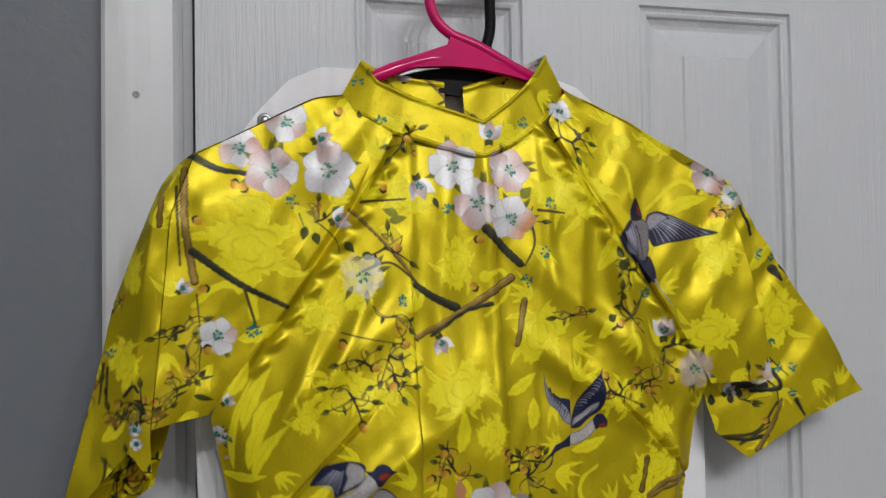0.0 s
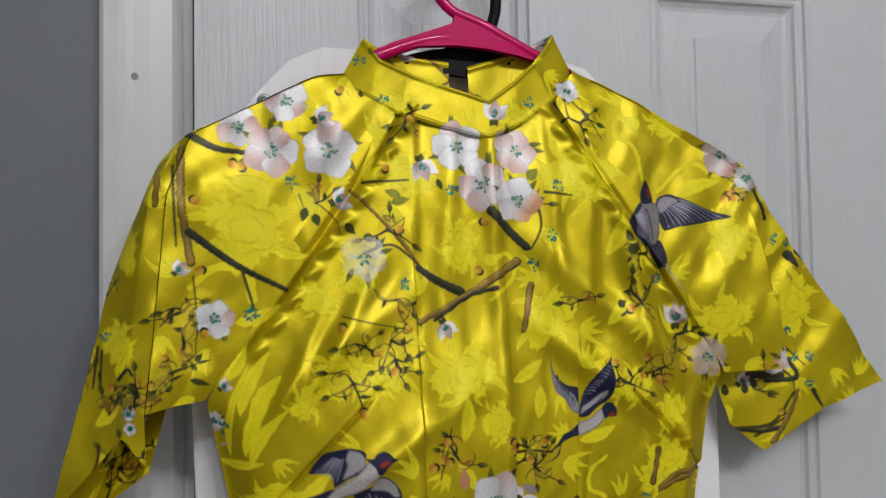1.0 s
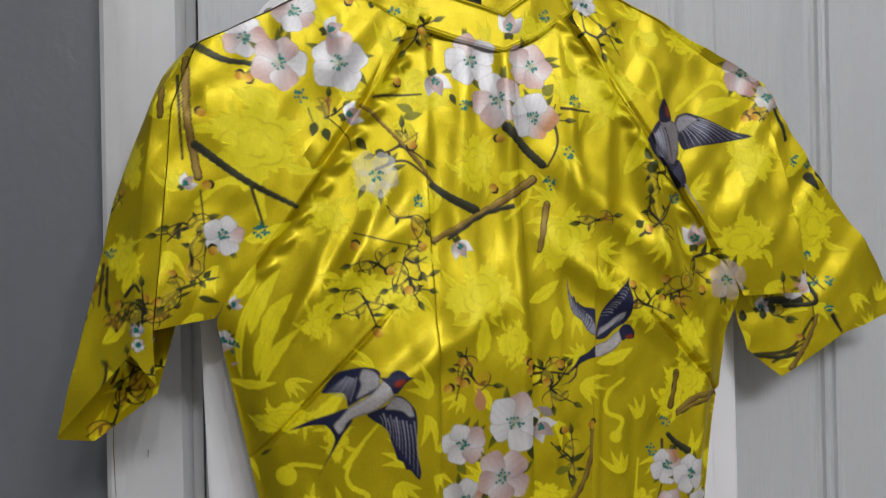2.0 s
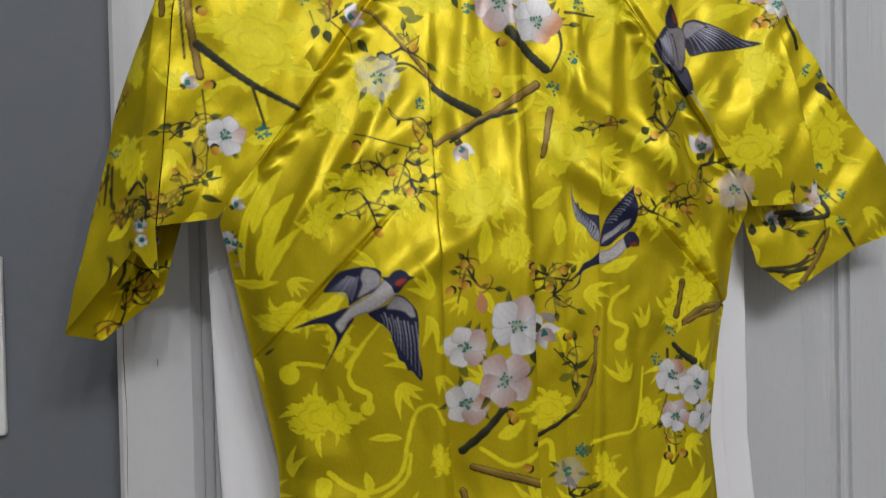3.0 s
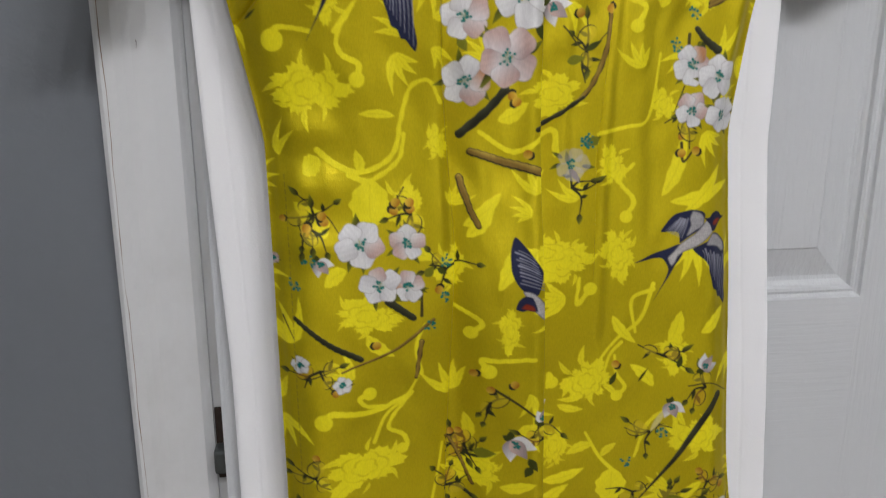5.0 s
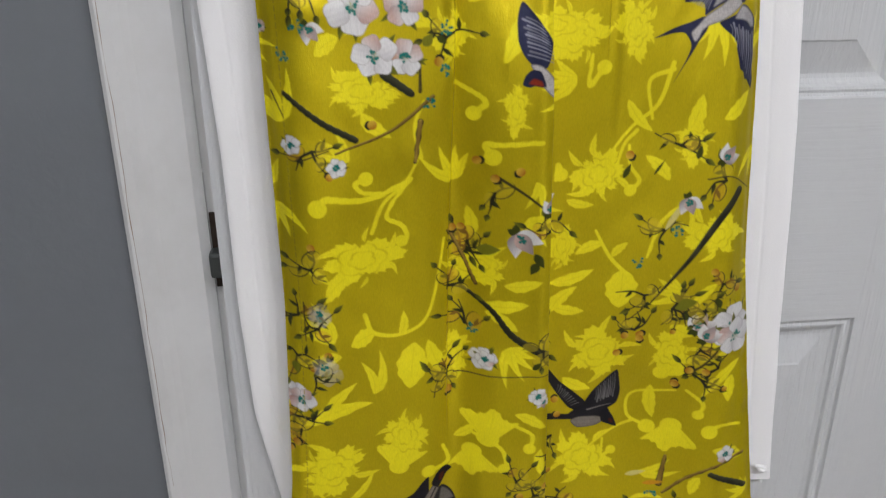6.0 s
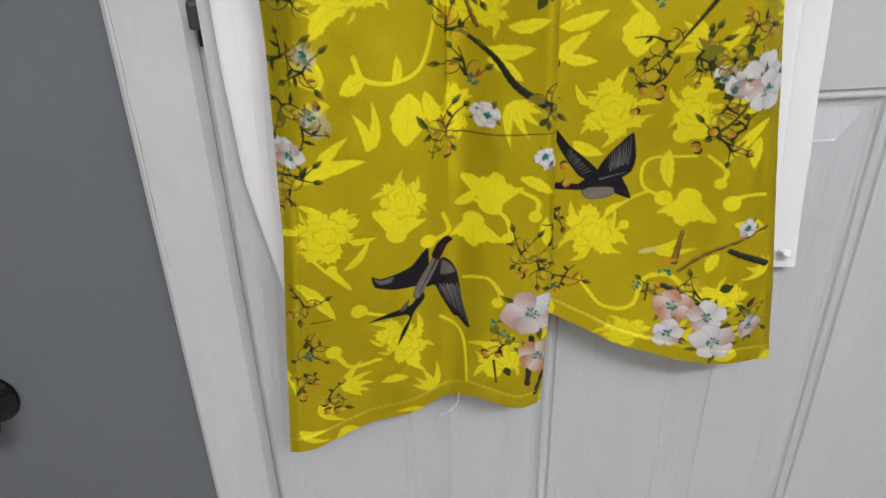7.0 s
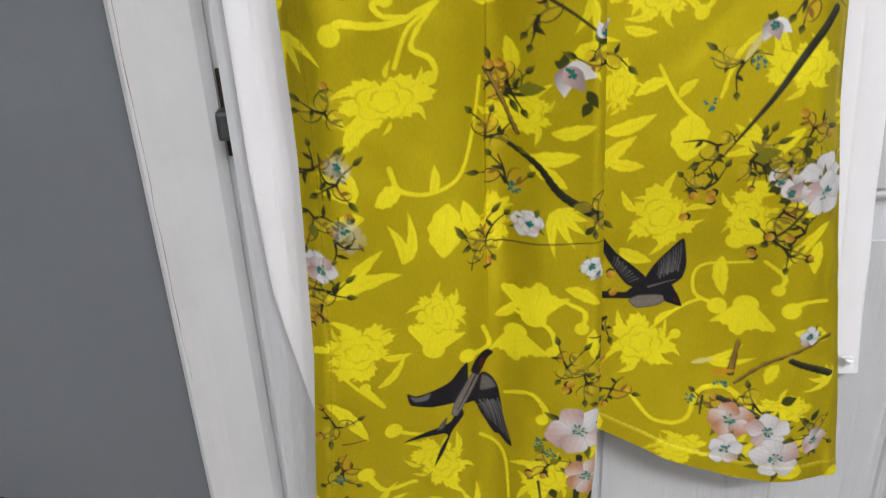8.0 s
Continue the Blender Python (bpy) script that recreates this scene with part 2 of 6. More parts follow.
def panel_bm(x0, x1, z0, z1):
    """A raised door panel: bead, cove, bevel and field as nested rings."""
    profile = [(0.0, 0.0), (0.0015, 0.0022), (0.0035, 0.0030), (0.0055, 0.0022), (0.0075, 0.0028), (0.009, 0.0052), (0.0125, 0.0072), (0.0155, 0.0078), (0.019, 0.0072), (0.0365, 0.0022), (0.0378, 0.0012)]
    bm = bmesh.new()
    rings = []
    for d, y in profile:
        rings.append([bm.verts.new((x, y, z)) for x, z in ((x0 + d, z0 + d), (x1 - d, z0 + d), (x1 - d, z1 - d), (x0 + d, z1 - d))])
    for a, b in zip(rings, rings[1:]):
        for i in range(4):
            bm.faces.new((a[i], a[(i + 1) % 4], b[(i + 1) % 4], b[i]))
    bm.faces.new(rings[-1])
    return bm


def door():
    base = tagged(new("door_1"), "white six-panel moulded door with wood grain, barely ajar", "door", kind="structure")
    cols = [(-0.087, 0.036), (0.129, 0.260)]
    rows = [(0.235, 0.891), (1.055, 1.606), (1.705, 1.915)]
    y0, y1 = 0.0, 0.035
    for a, b in ((DOOR_L, cols[0][0]), (cols[1][1], DOOR_R)):
        part("stile", box(a, b, y0, y1, 0.01, DOOR_TOP - 0.003), GRAIN_UP, base)
    edges = [0.01, *(z for r in rows for z in r), DOOR_TOP - 0.003]
    for z0, z1 in zip(edges[::2], edges[1::2]):
        part("rail", box(cols[0][0], cols[1][1], y0, y1, z0, z1), GRAIN_ACROSS, base)
    for z0, z1 in rows:
        part("mullion", box(cols[0][1], cols[1][0], y0, y1, z0, z1), GRAIN_UP, base)
        for x0, x1 in cols:
            part("panel", panel_bm(x0, x1, z0, z1), GRAIN_UP, base)
    part("core", box(cols[0][0] + 0.001, cols[1][1] - 0.001, 0.012, 0.034, 0.02, DOOR_TOP - 0.02), TRIM_PAINT, base)
    return base


room()
casing("trim_left", DOOR_L - JAMB, -1, DOOR_TOP + 0.06)
casing("trim_right", DOOR_R + JAMB, 1, DOOR_TOP + 0.06)
head_profile = [(0.0, WALL_Y), (0.0, -0.003), (0.006, -0.0085), (0.020, -0.0115), (0.032, -0.0138), (0.037, -0.0158), (0.046, -0.016), (0.0495, WALL_Y)]
head_profile = [(a, b if b == WALL_Y else b + BACK) for a, b in head_profile]
tagged(part("trim_head", prism(head_profile, DOOR_L - JAMB, DOOR_R + JAMB, lambda a, b, c: (c, b, DOOR_TOP + 0.005 + a)), TRIM_PAINT), "white moulded wooden casing over the door", "trim", kind="structure")
for nm, xa, xb in (("jamb_left", DOOR_L - JAMB - 0.012, DOOR_L - 0.0045), ("jamb_right", DOOR_R + 0.0045, DOOR_R + JAMB + 0.012)):
    tagged(part(nm, box(xa, xb, BACK + 0.001, 0.155, 0.0, DOOR_TOP + 0.02), TRIM_PAINT), "white painted wooden door jamb", "trim", kind="structure")
door()
# ---- things ----
# ---- the hanging clothes ----
CLOTH_Y = -0.052


def split_x(z):
    """Where the front's overlapping edge hangs."""
    return curve(z, [0.66, 0.80, 0.90, 1.05, 1.18, 1.30, 1.48], [0.013, 0.0155, 0.013, 0.007, 0.001, -0.001, -0.006])


def body_left(z):
    return curve(z, [0.66, 0.74, 0.83, 0.95, 1.115, 1.18, 1.275, 1.323, 1.385, 1.453, 1.494, 1.515], [-0.1695, -0.163, -0.1535, -0.150, -0.1515, -0.153, -0.173, -0.183, -0.139, -0.093, -0.069, -0.056], 0.02)


def body_right(z):
    return curve(z, [0.70, 0.82, 0.88, 0.965, 1.05, 1.115, 1.18, 1.25, 1.327, 1.374, 1.428, 1.458, 1.504, 1.525], [0.183, 0.163, 0.153, 0.141, 0.134, 0.130, 0.125, 0.132, 0.147, 0.120, 0.083, 0.063, 0.034, 0.02], 0.02)


def neck_line(x):
    """The collar's lower seam, from which the front hangs."""
    return curve(x, [-0.104, -0.085, -0.069, -0.04, -0.011, 0.012, 0.034, 0.052], [1.513, 1.503, 1.494, 1.485, 1.479, 1.489, 1.504, 1.523])


def hem_line(x):
    left = curve(x, [-0.168, -0.13, -0.096, -0.06, -0.037, -0.026, -0.015, 0.0, 0.011], [0.654, 0.661, 0.671, 0.687, 0.694, 0.690, 0.685, 0.681, 0.686], 0.03)
    right = curve(x, [0.011, 0.035, 0.065, 0.107, 0.14, 0.178], [0.757, 0.743, 0.727, 0.716, 0.713, 0.706], 0.05)
    return np.where(x < 0.0135, left, right)


CREASE = Field(31, 0.05, 0.012)
BIG, MID, SMALL = Field(3, 0.085, 0.12), Field(5, 0.03, 0.06), Field(9, 0.011, 0.016)


def front_depth(x, z):
    """How far the front stands off its plane (towards the viewer: minus)."""
    y = CLOTH_Y + 0.0 * x
    low = step(z, 1.30, 1.05)
    chest = step(z, 1.20, 1.33)
    y = y - 0.016 * bell(x, -0.02, 0.13) * bell(z, 1.24, 0.17)
    # the cloth falls back towards the neck seam and the sides
    y = y + 0.004 * step(z, 1.44, 1.50)
    l, r = body_left(np.clip(z, 0.66, 1.50)), body_right(np.clip(z, 0.70, 1.50))
    y = y + 0.012 * (bell(x, l, 0.012) + bell(x, r, 0.012)) * step(z, 1.335, 1.30) * (1 - 0.75 * step(z, 1.0, 0.8))
    # gathered pleats that run down from the neck and open below
    sway = 0.004 * np.sin(z * 9.0)
    for at, dx, deep, wide in ((-0.050, 0.010, 0.0050, 0.008), (-0.026, 0.006, 0.0030, 0.010), (0.047, -0.010, 0.0052, 0.008), (0.072, 0.014, 0.0034, 0.011), (0.022, -0.002, 0.0030, 0.008), (-0.090, -0.012, 0.0030, 0.014)):
        xa = at - dx * step(z, 1.1, 1.5) + sway * (0.5 + 10 * abs(at))
        t = (x - xa) / wide
        y = y + deep * (0.22 + 0.5 * low) * (np.tanh(2.6 * t) - 0.45) * np.exp(-t * t * 0.45) * (step(z, 0.98, 1.20) if deep > 0.004 else step(z, 1.06, 1.24))
    # knife pleats: the cloth steps back along each sharp fold
    for zs, xs, top, end in (((0.95, 1.12, 1.22, 1.37), (-0.0500, -0.0475, -0.0560, -0.0600), 1.42, 0.84), ((1.13, 1.17, 1.23, 1.33), (0.0375, 0.0365, 0.0400, 0.0435), 1.36, 1.08)):
        d = x - curve(z, list(zs), list(xs))
        y = y + 0.0042 * step(d, -0.0004, 0.0005) * np.exp(-np.maximum(d, 0) / 0.016) * step(z, top, top - 0.05) * step(z, end, end + 0.06)
    # broad soft folds in the lower half
    for at, wide, deep in ((-0.130, 0.032, 0.0115), (-0.047, 0.015, -0.0105), (-0.002, 0.020, 0.0070), (0.118, 0.026, 0.0090), (0.060, 0.022, -0.0020)):
        y = y - deep * bell(x, at * (1 + 0.15 * step(z, 1.0, 0.7)) + 1.5 * sway, wide) * step(z, 1.18, 0.98)
    # the overlapping edge: its right side lies behind
    xs = split_x(z)
    y = y + (0.0008 + 0.0165 * step(z, 1.42, 1.0)) * step(x - xs, -0.0003, 0.0004) * np.exp(-np.maximum(x - xs, 0) / 0.05)
    y = y - 0.0026 * bell(x - xs, -0.005, 0.006)
    # waist rumples on the left side, drag lines from the armpits
    y = y - 0.0035 * bell(x, -0.132, 0.022) * (bell(z, 1.155, 0.011) + 0.8 * bell(z, 1.122, 0.009) + 0.7 * bell(z, 1.185, 0.010)) * (1 + 0.6 * MID(x, z))
    for ax, az, slope, wide in ((-0.150, 1.318, 0.75, 0.011), (-0.120, 1.262, 0.62, 0.010), (0.112, 1.335, -0.8, 0.012), (0.100, 1.30, -0.72, 0.010)):
        d = (z - az) - slope * (x - ax)
        y = y - 0.0050 * bell(d, 0, wide) * bell(x, ax + 0.04 * (1 if slope > 0 else -1), 0.055)
    # the full breast and the long soft folds under the sleeve seams
    y = y - 0.010 * bell(x, -0.105, 0.065) * bell(z, 1.290, 0.075) - 0.005 * bell(x, 0.075, 0.03) * bell(z, 1.320, 0.06) + 0.0025 * bell(x, -0.005, 0.045) * bell(z, 1.37, 0.07)
    for ax, az, lean, long, wide, deep in ((0.086, 1.375, -0.22, 0.060, 0.0065, 0.0055), (0.104, 1.345, -0.30, 0.045, 0.0060, 0.0045), (-0.040, 1.420, 0.10, 0.050, 0.0070, 0.0030), (-0.110, 1.350, 0.55, 0.045, 0.0070, 0.0045), (-0.135, 1.330, 0.45, 0.035, 0.0055, 0.0040), (0.030, 1.430, -0.08, 0.045, 0.0060, 0.0030), (0.118, 1.240, 0.10, 0.050, 0.0060, 0.0040)):
        y = y - deep * bell(x - ax - lean * (z - az), 0, wide) * bell(z, az, long)
    # darts sewn from the side towards the bust
    d = (z - 1.243) - (x + 0.163) * 1.06
    y = y + (0.0030 * bell(d, 0, 0.0016) - 0.0010 * bell(d, 0.006, 0.005))  * step(x, -0.075, -0.10) * step(z, 1.22, 1.25)
    d = (z - 1.263) + (x - 0.135) * 0.98
    y = y + (0.0036 * bell(d, 0, 0.0016) - 0.0012 * bell(d, 0.006, 0.005))  * step(x, 0.070, 0.085) * step(z, 1.25, 1.27)
    # the armhole seams pull the cloth in, with small puckers
    pull = step(z, 1.335, 1.36) * step(z, 1.525, 1.49)
    y = y + 0.0034 * pull * (bell(x, r - 0.001, 0.0032) + bell(x, l + 0.001, 0.0030)) - 0.0020 * pull * (1 + 0.7 * np.sin(z * 420)) * (bell(x, r - 0.009, 0.005) + bell(x, l + 0.009, 0.005))
    slant = 0.8 * np.abs(x + 0.02)
    y = y + 0.0060 * BIG(x, z) * (0.8 + 0.2 * low) + 0.0016 * MID(x + 0.3 * z, z - slant) * (1 - 0.45 * low) + 0.0005 * SMALL(x, z - slant)
    y = y + 0.0011 * CREASE(x * 0.8 + z * 0.7, z * 0.5 - x * 0.7) * chest
    # rolled side hems
    y = y - 0.0016 * step(z, 1.22, 1.15) * (bell(x, l + 0.006, 0.004) + bell(x, r - 0.006, 0.004)) * (1 + 0.5 * SMALL(z, x))
    y = y + 0.006 * step(z, 0.80, 0.68) * np.sin((x + 0.02) * 46) * 0.6
    # turned-up hem and its row of stitches
    up = z - hem_line(x)
    y = y - 0.0006 * step(up, 0.0145, 0.0105) + 0.0003 * bell(up, 0.0125, 0.0012)
    return y


def front_grid(pitch):
    s = np.linspace(0, 1, int(0.335 / pitch))
    v = np.linspace(0, 1, int(0.83 / pitch))[:, None]
    # columns keep to one side of the overlapping edge
    z = np.full((len(v), len(s)), 1.1)
    x = np.zeros_like(z)
    s_edge = 0.535
    for _ in range(4):
        m = split_x(z)
        l, r = body_left(z) - 0.014 * step(z, 1.325, 1.40), body_right(z) + 0.014 * step(z, 1.328, 1.40)
        x = np.where(s < s_edge, l + (m - l) * s / s_edge, m + (r - m) * (s - s_edge) / (1 - s_edge))
        zb = np.where(s < s_edge, hem_line(np.minimum(x, 0.011)), hem_line(np.maximum(x, 0.0145)))
        z = neck_line(x) + 0.010 + (zb - neck_line(x) - 0.010) * v
    return x, z


def on_front(points, off=-0.0022):
    """Places on the front's surface, a little proud of it."""
    return [(x, float(front_depth(np.array(x), np.array(z))) + off, z) for x, z in points]


def between(lines, na, nb, y_noise=0.0014):
    """A cloth sheet stretched over guide lines, each a list of (x, y, z) places from top to hem."""
    guides = []
    for line in lines:
        p = np.array(line, float)
        d = np.r_[0, np.cumsum(np.linalg.norm(np.diff(p, axis=0), axis=1))]
        d /= d[-1]
        q = np.linspace(0, 1, nb)
        guides.append(np.stack([curve(q, list(d), list(p[:, k]), 0.05) for k in range(3)], -1))
    g = np.stack(guides, 1)
    q = np.linspace(0, len(lines) - 1, na)
    k = np.arange(len(lines))
    out = np.stack([np.stack([np.interp(q, k, row[:, c]) for c in range(3)], -1) for row in g])
    w = max(3, na // (len(lines) * 5)) | 1
    pad = np.concatenate([2 * out[:, :1] - out[:, w // 2 : 0 : -1], out, 2 * out[:, -1:] - out[:, -2 : -w // 2 - 1 : -1]], 1)
    win = np.hanning(w + 2)[1:-1]
    win /= win.sum()
    out = sum(wt * pad[:, i : i + na] for i, wt in enumerate(win))
    out[..., 1] += y_noise * (2.6 * MID(out[..., 0], out[..., 2]) + 1.0 * BIG(out[..., 2], out[..., 0]) + 0.8 * SMALL(out[..., 0], out[..., 2]) + 1.2 * CREASE(out[..., 0] * 0.8 + out[..., 2] * 0.6, out[..., 2] * 0.6 - out[..., 0] * 0.8))
    return out


class Canvas:
    """The dyed cloth, flat: colour and weave over the (x, z) plane. Everything is drawn on it once and read back by place."""

    PITCH = 0.0004
    X0, Z0 = -0.30, 0.645

    def __init__(self):
        h, w = int(0.93 / self.PITCH), int(0.60 / self.PITCH)
        self.data = np.empty((h, w, 4), np.float32)
        self.x = self.X0 + np.arange(w) * self.PITCH
        self.z = self.Z0 + np.arange(h) * self.PITCH
        self.keep = None
        self.data[:] = GROUND

    def window(self, cx, cz, reach):
        i0, i1 = (int((c - reach - self.X0) / self.PITCH) for c in (cx, cx + 2 * reach))
        j0, j1 = (int((c - reach - self.Z0) / self.PITCH) for c in (cz, cz + 2 * reach))
        h, w = self.data.shape[:2]
        i0, i1, j0, j1 = max(0, i0), max(0, min(w, i1)), max(0, j0), max(0, min(h, j1))
        x, z = np.meshgrid(self.x[i0:i1], self.z[j0:j1])
        return (slice(j0, j1), slice(i0, i1)), x, z

    def lay(self, win, mask, rgb, matt):
        where, x, z = win
        if not mask.size:
            return
        if self.keep is not None:
            mask = mask * self.keep(x, z)
        m = np.clip(mask, 0, 1)[..., None]
        ink = np.empty((*mask.shape, 4), np.float32)
        ink[..., :3] = rgb
        ink[..., 3] = matt
        self.data[where] = self.data[where] * (1 - m) + ink * m

    def at(self, x, z):
        a = np.clip((x - self.X0) / self.PITCH, 0, self.data.shape[1] - 1.001)
        b = np.clip((z - self.Z0) / self.PITCH, 0, self.data.shape[0] - 1.001)
        i, j = a.astype(int), b.astype(int)
        f, g = (a - i)[..., None], (b - j)[..., None]
        d = self.data
        return (d[j, i] * (1 - f) + d[j, i + 1] * f) * (1 - g) + (d[j + 1, i] * (1 - f) + d[j + 1, i + 1] * f) * g


# dyes: colour of the silk's ground and figure, and of the printed inks
GROUND = (0.675, 0.54, 0.006, 0.0)
FIGURE = (0.93, 0.81, 0.011)
WHITE, PALE, ROSE, PEACH, GREY = (0.86, 0.85, 0.86), (0.68, 0.47, 0.43), (0.62, 0.35, 0.31), (0.66, 0.31, 0.15), (0.36, 0.30, 0.31)
BARK, TAN, OLIVE, LEAF, TEAL = (0.020, 0.021, 0.011), (0.25, 0.145, 0.025), (0.055, 0.065, 0.006), (0.22, 0.22, 0.010), (0.0, 0.20, 0.17)
ORANGE, CREAM = (0.78, 0.36, 0.012), (0.80, 0.70, 0.25)
SOFT = 0.0002
PRINT = Canvas()
ink_rng = np.random.default_rng(11)


def inside(d):
    """Coverage from a signed distance in metres (minus: inside)."""
    return np.clip(0.5 - d / (2 * SOFT), 0, 1)


def local(win, cx, cz, angle):
    _, x, z = win
    c, s_ = math.cos(angle), math.sin(angle)
    return (x - cx) * c + (z - cz) * s_, -(x - cx) * s_ + (z - cz) * c


def mixed(a, b, t):
    return np.array(a) * (1 - t[..., None]) + np.array(b) * t[..., None]


def leaf(x, z, length, width, angle, rgb=OLIVE, matt=0.6, tip=None):
    """A pointed leaf or sepal that starts at (x, z)."""
    win = PRINT.window(x, z, length * 1.1)
    p, q = local(win, x, z, angle)
    t = np.clip(p / length, 0, 1)
    half = width * np.sin(np.pi * t**0.8) * (1 - 0.25 * t) + 1e-6
    d = np.maximum(np.abs(q) - half, np.maximum(-p, p - length))
    shade = mixed(rgb, tip if tip is not None else rgb, np.clip(t + 0.4 * q / width, 0, 1))
    PRINT.lay(win, inside(d), shade, matt)


def strand(points, w0, w1, rgb=BARK, matt=0.65, edge=None):
    """A drawn stem through points; w0 and w1 are its widths at the ends; edge: a lighter upper rim."""
    line = np.array([(p.x, p.y) for p in smooth_path([(x, z, 0) for x, z in points], 7)])
    mid = (line.max(0) + line.min(0)) / 2
    win = PRINT.window(*mid, float(np.abs(line - mid).max()) + w0 + w1 + 0.002)
    _, x, z = win
    best, side = np.full(x.shape, 1.0), np.zeros(x.shape)
    n = len(line) - 1
    for k in range(n):
        a, b = line[k], line[k + 1]
        v = b - a
        L = max(float(v @ v), 1e-12)
        t = np.clip(((x - a[0]) * v[0] + (z - a[1]) * v[1]) / L, 0, 1)
        dx, dz = x - a[0] - t * v[0], z - a[1] - t * v[1]
        half = (w0 + (w1 - w0) * (k + t) / n) / 2
        d = np.hypot(dx, dz) - half
        near = d < best
        best = np.where(near, d, best)
        side = np.where(near, dz / half, side)
    knots = 0.00018 * np.sin(x * 420 + z * 610) + 0.00012 * np.sin(x * 1100 - z * 900)
    shade = np.broadcast_to(np.array(rgb), (*x.shape, 3))
    if edge is not None:
        shade = mixed(rgb, edge, np.clip(0.2 + side * 0.8 + 0.2 * np.sin(x * 310 + z * 240), 0, 1))
    PRINT.lay(win, inside(best + (knots if min(w0, w1) > 0.0018 else 0)), shade, matt)


def branch(*points, w=(0.0042, 0.003)):
    strand(points, w[0], w[1], BARK, 0.6, (0.075, 0.075, 0.04))


def cane(*points, w=(0.0035, 0.003)):
    strand(points, w[0] * 1.15, w[1] * 1.15, (0.03, 0.022, 0.008))
    strand([(x, z + 0.0003) for x, z in points], w[0] * 0.8, w[1] * 0.8, TAN, 0.6, (0.50, 0.34, 0.06))


def twig(*points, w=0.0011):
    strand(points, w, w * 0.6, (0.07, 0.055, 0.012))


def bud(x, z, r=0.0030, angle=None):
    a = ink_rng.uniform(0, 6.28) if angle is None else angle
    leaf(x - 1.25 * r * math.cos(a), z - 1.25 * r * math.sin(a), r * 1.9, r * 0.95, a, BARK)
    win = PRINT.window(x, z, r * 1.6)
    p, q = local(win, x, z, a)
    d = np.hypot(p - 0.2 * r, q) - r * 0.86
    glow = np.clip(0.5 + 0.7 * (q - 0.3 * p) / r, 0, 1)
    PRINT.lay(win, inside(d), mixed((0.50, 0.20, 0.01), (0.80, 0.52, 0.05), glow), 0.6)


def stamens(x, z, r):
    for k in range(13):
        a, d = ink_rng.uniform(0, 6.28), r * ink_rng.uniform(0.35, 1.0)
        px, pz = x + d * math.cos(a), z + d * math.sin(a)
        strand([(x + 0.4 * (px - x), z + 0.4 * (pz - z)), (px, pz)], 0.00035, 0.00035, (0.16, 0.24, 0.17))
        dot = PRINT.window(px, pz, 0.0016)
        PRINT.lay(dot, inside(np.hypot(dot[1] - px, dot[2] - pz) - 0.00075), TEAL, 0.6)


def blossom(x, z, r, tint=WHITE, turn=None, petals=5, faint=1.0):
    """A five-petalled blossom; tint colours the outer half of some petals; faint below 1 lets the silk through."""
    turn = ink_rng.uniform(0, 6.28) if turn is None else turn
    for k in range(4):
        a = ink_rng.uniform(0, 6.28)
        leaf(x + 0.62 * r * math.cos(a), z + 0.6 * r * math.sin(a), r * 0.7, r * 0.13, a + ink_rng.uniform(-0.6, 0.6), BARK if k % 2 else OLIVE, 0.6, LEAF)
    for k in range(petals):
        a = turn + 2 * math.pi * k / 5 + ink_rng.uniform(-0.12, 0.12)
        size = r * ink_rng.uniform(0.9, 1.08)
        win = PRINT.window(x, z, r * 1.3)
        p, q = local(win, x, z, a)
        t = np.clip(p / size, 0, 1)
        wide = ink_rng.uniform(0.43, 0.50) * size
        ripple = 0.035 * size * np.cos(np.arctan2(q, p - 0.57 * size) * 4 + k + 40 * x)
        d = np.minimum(np.hypot((p - 0.57 * size) * 1.03, q * 0.43 * size / wide) - 0.43 * size + ripple, np.maximum(np.abs(q) - 0.55 * p, p - 0.5 * size))
        d = np.maximum(d, -p)
        warm = tint if ink_rng.uniform() < 0.5 else (PALE if ink_rng.uniform() < 0.25 else WHITE)
        lean = ink_rng.choice([-1, 1])
        mix = np.clip(0.45 + (t - 0.35) * ink_rng.uniform(0.5, 1.3) + 0.45 * lean * q / wide, 0, 1)
        shade = mixed(WHITE, warm, mix)
        shade = mixed((0.42, 0.38, 0.42), (1, 1, 1), np.clip(0.72 + 0.4 * t - 0.25 * lean * q / wide, 0, 1)) * shade
        shade = shade * (0.97 + 0.03 * np.cos(q / size * 30 + 3 * t))[..., None]
        PRINT.lay(win, inside(d - 0.00025) * 0.8 * faint, (0.34, 0.29, 0.28), 0.6)
        PRINT.lay(win, inside(d) * faint, shade, 0.72)
    win = PRINT.window(x, z, r * 0.5)
    PRINT.lay(win, np.clip(1 - np.hypot(win[1] - x, win[2] - z) / (0.3 * r), 0, 1) * 0.5, (0.35, 0.45, 0.20), 0.6)
    stamens(x, z, 0.30 * r)


def side_blossom(x, z, r, angle, tint=GREY):
    """A blossom seen from the side: three long petals in a cup."""
    for da, shade in ((-0.65, tint), (0.6, WHITE), (0.0, PALE)):
        leaf(x, z, r * 1.25, r * 0.42, angle + da, shade, 0.7, WHITE if da else tint)
        leaf(x, z, r * 0.7, r * 0.06, angle + da, (0.25, 0.22, 0.24))
    leaf(x, z, r * 0.5, r * 0.22, angle + 2.6, OLIVE)
    leaf(x, z, r * 0.45, r * 0.2, angle - 2.7, OLIVE)
    stamens(x + 0.35 * r * math.cos(angle), z + 0.35 * r * math.sin(angle), 0.22 * r)


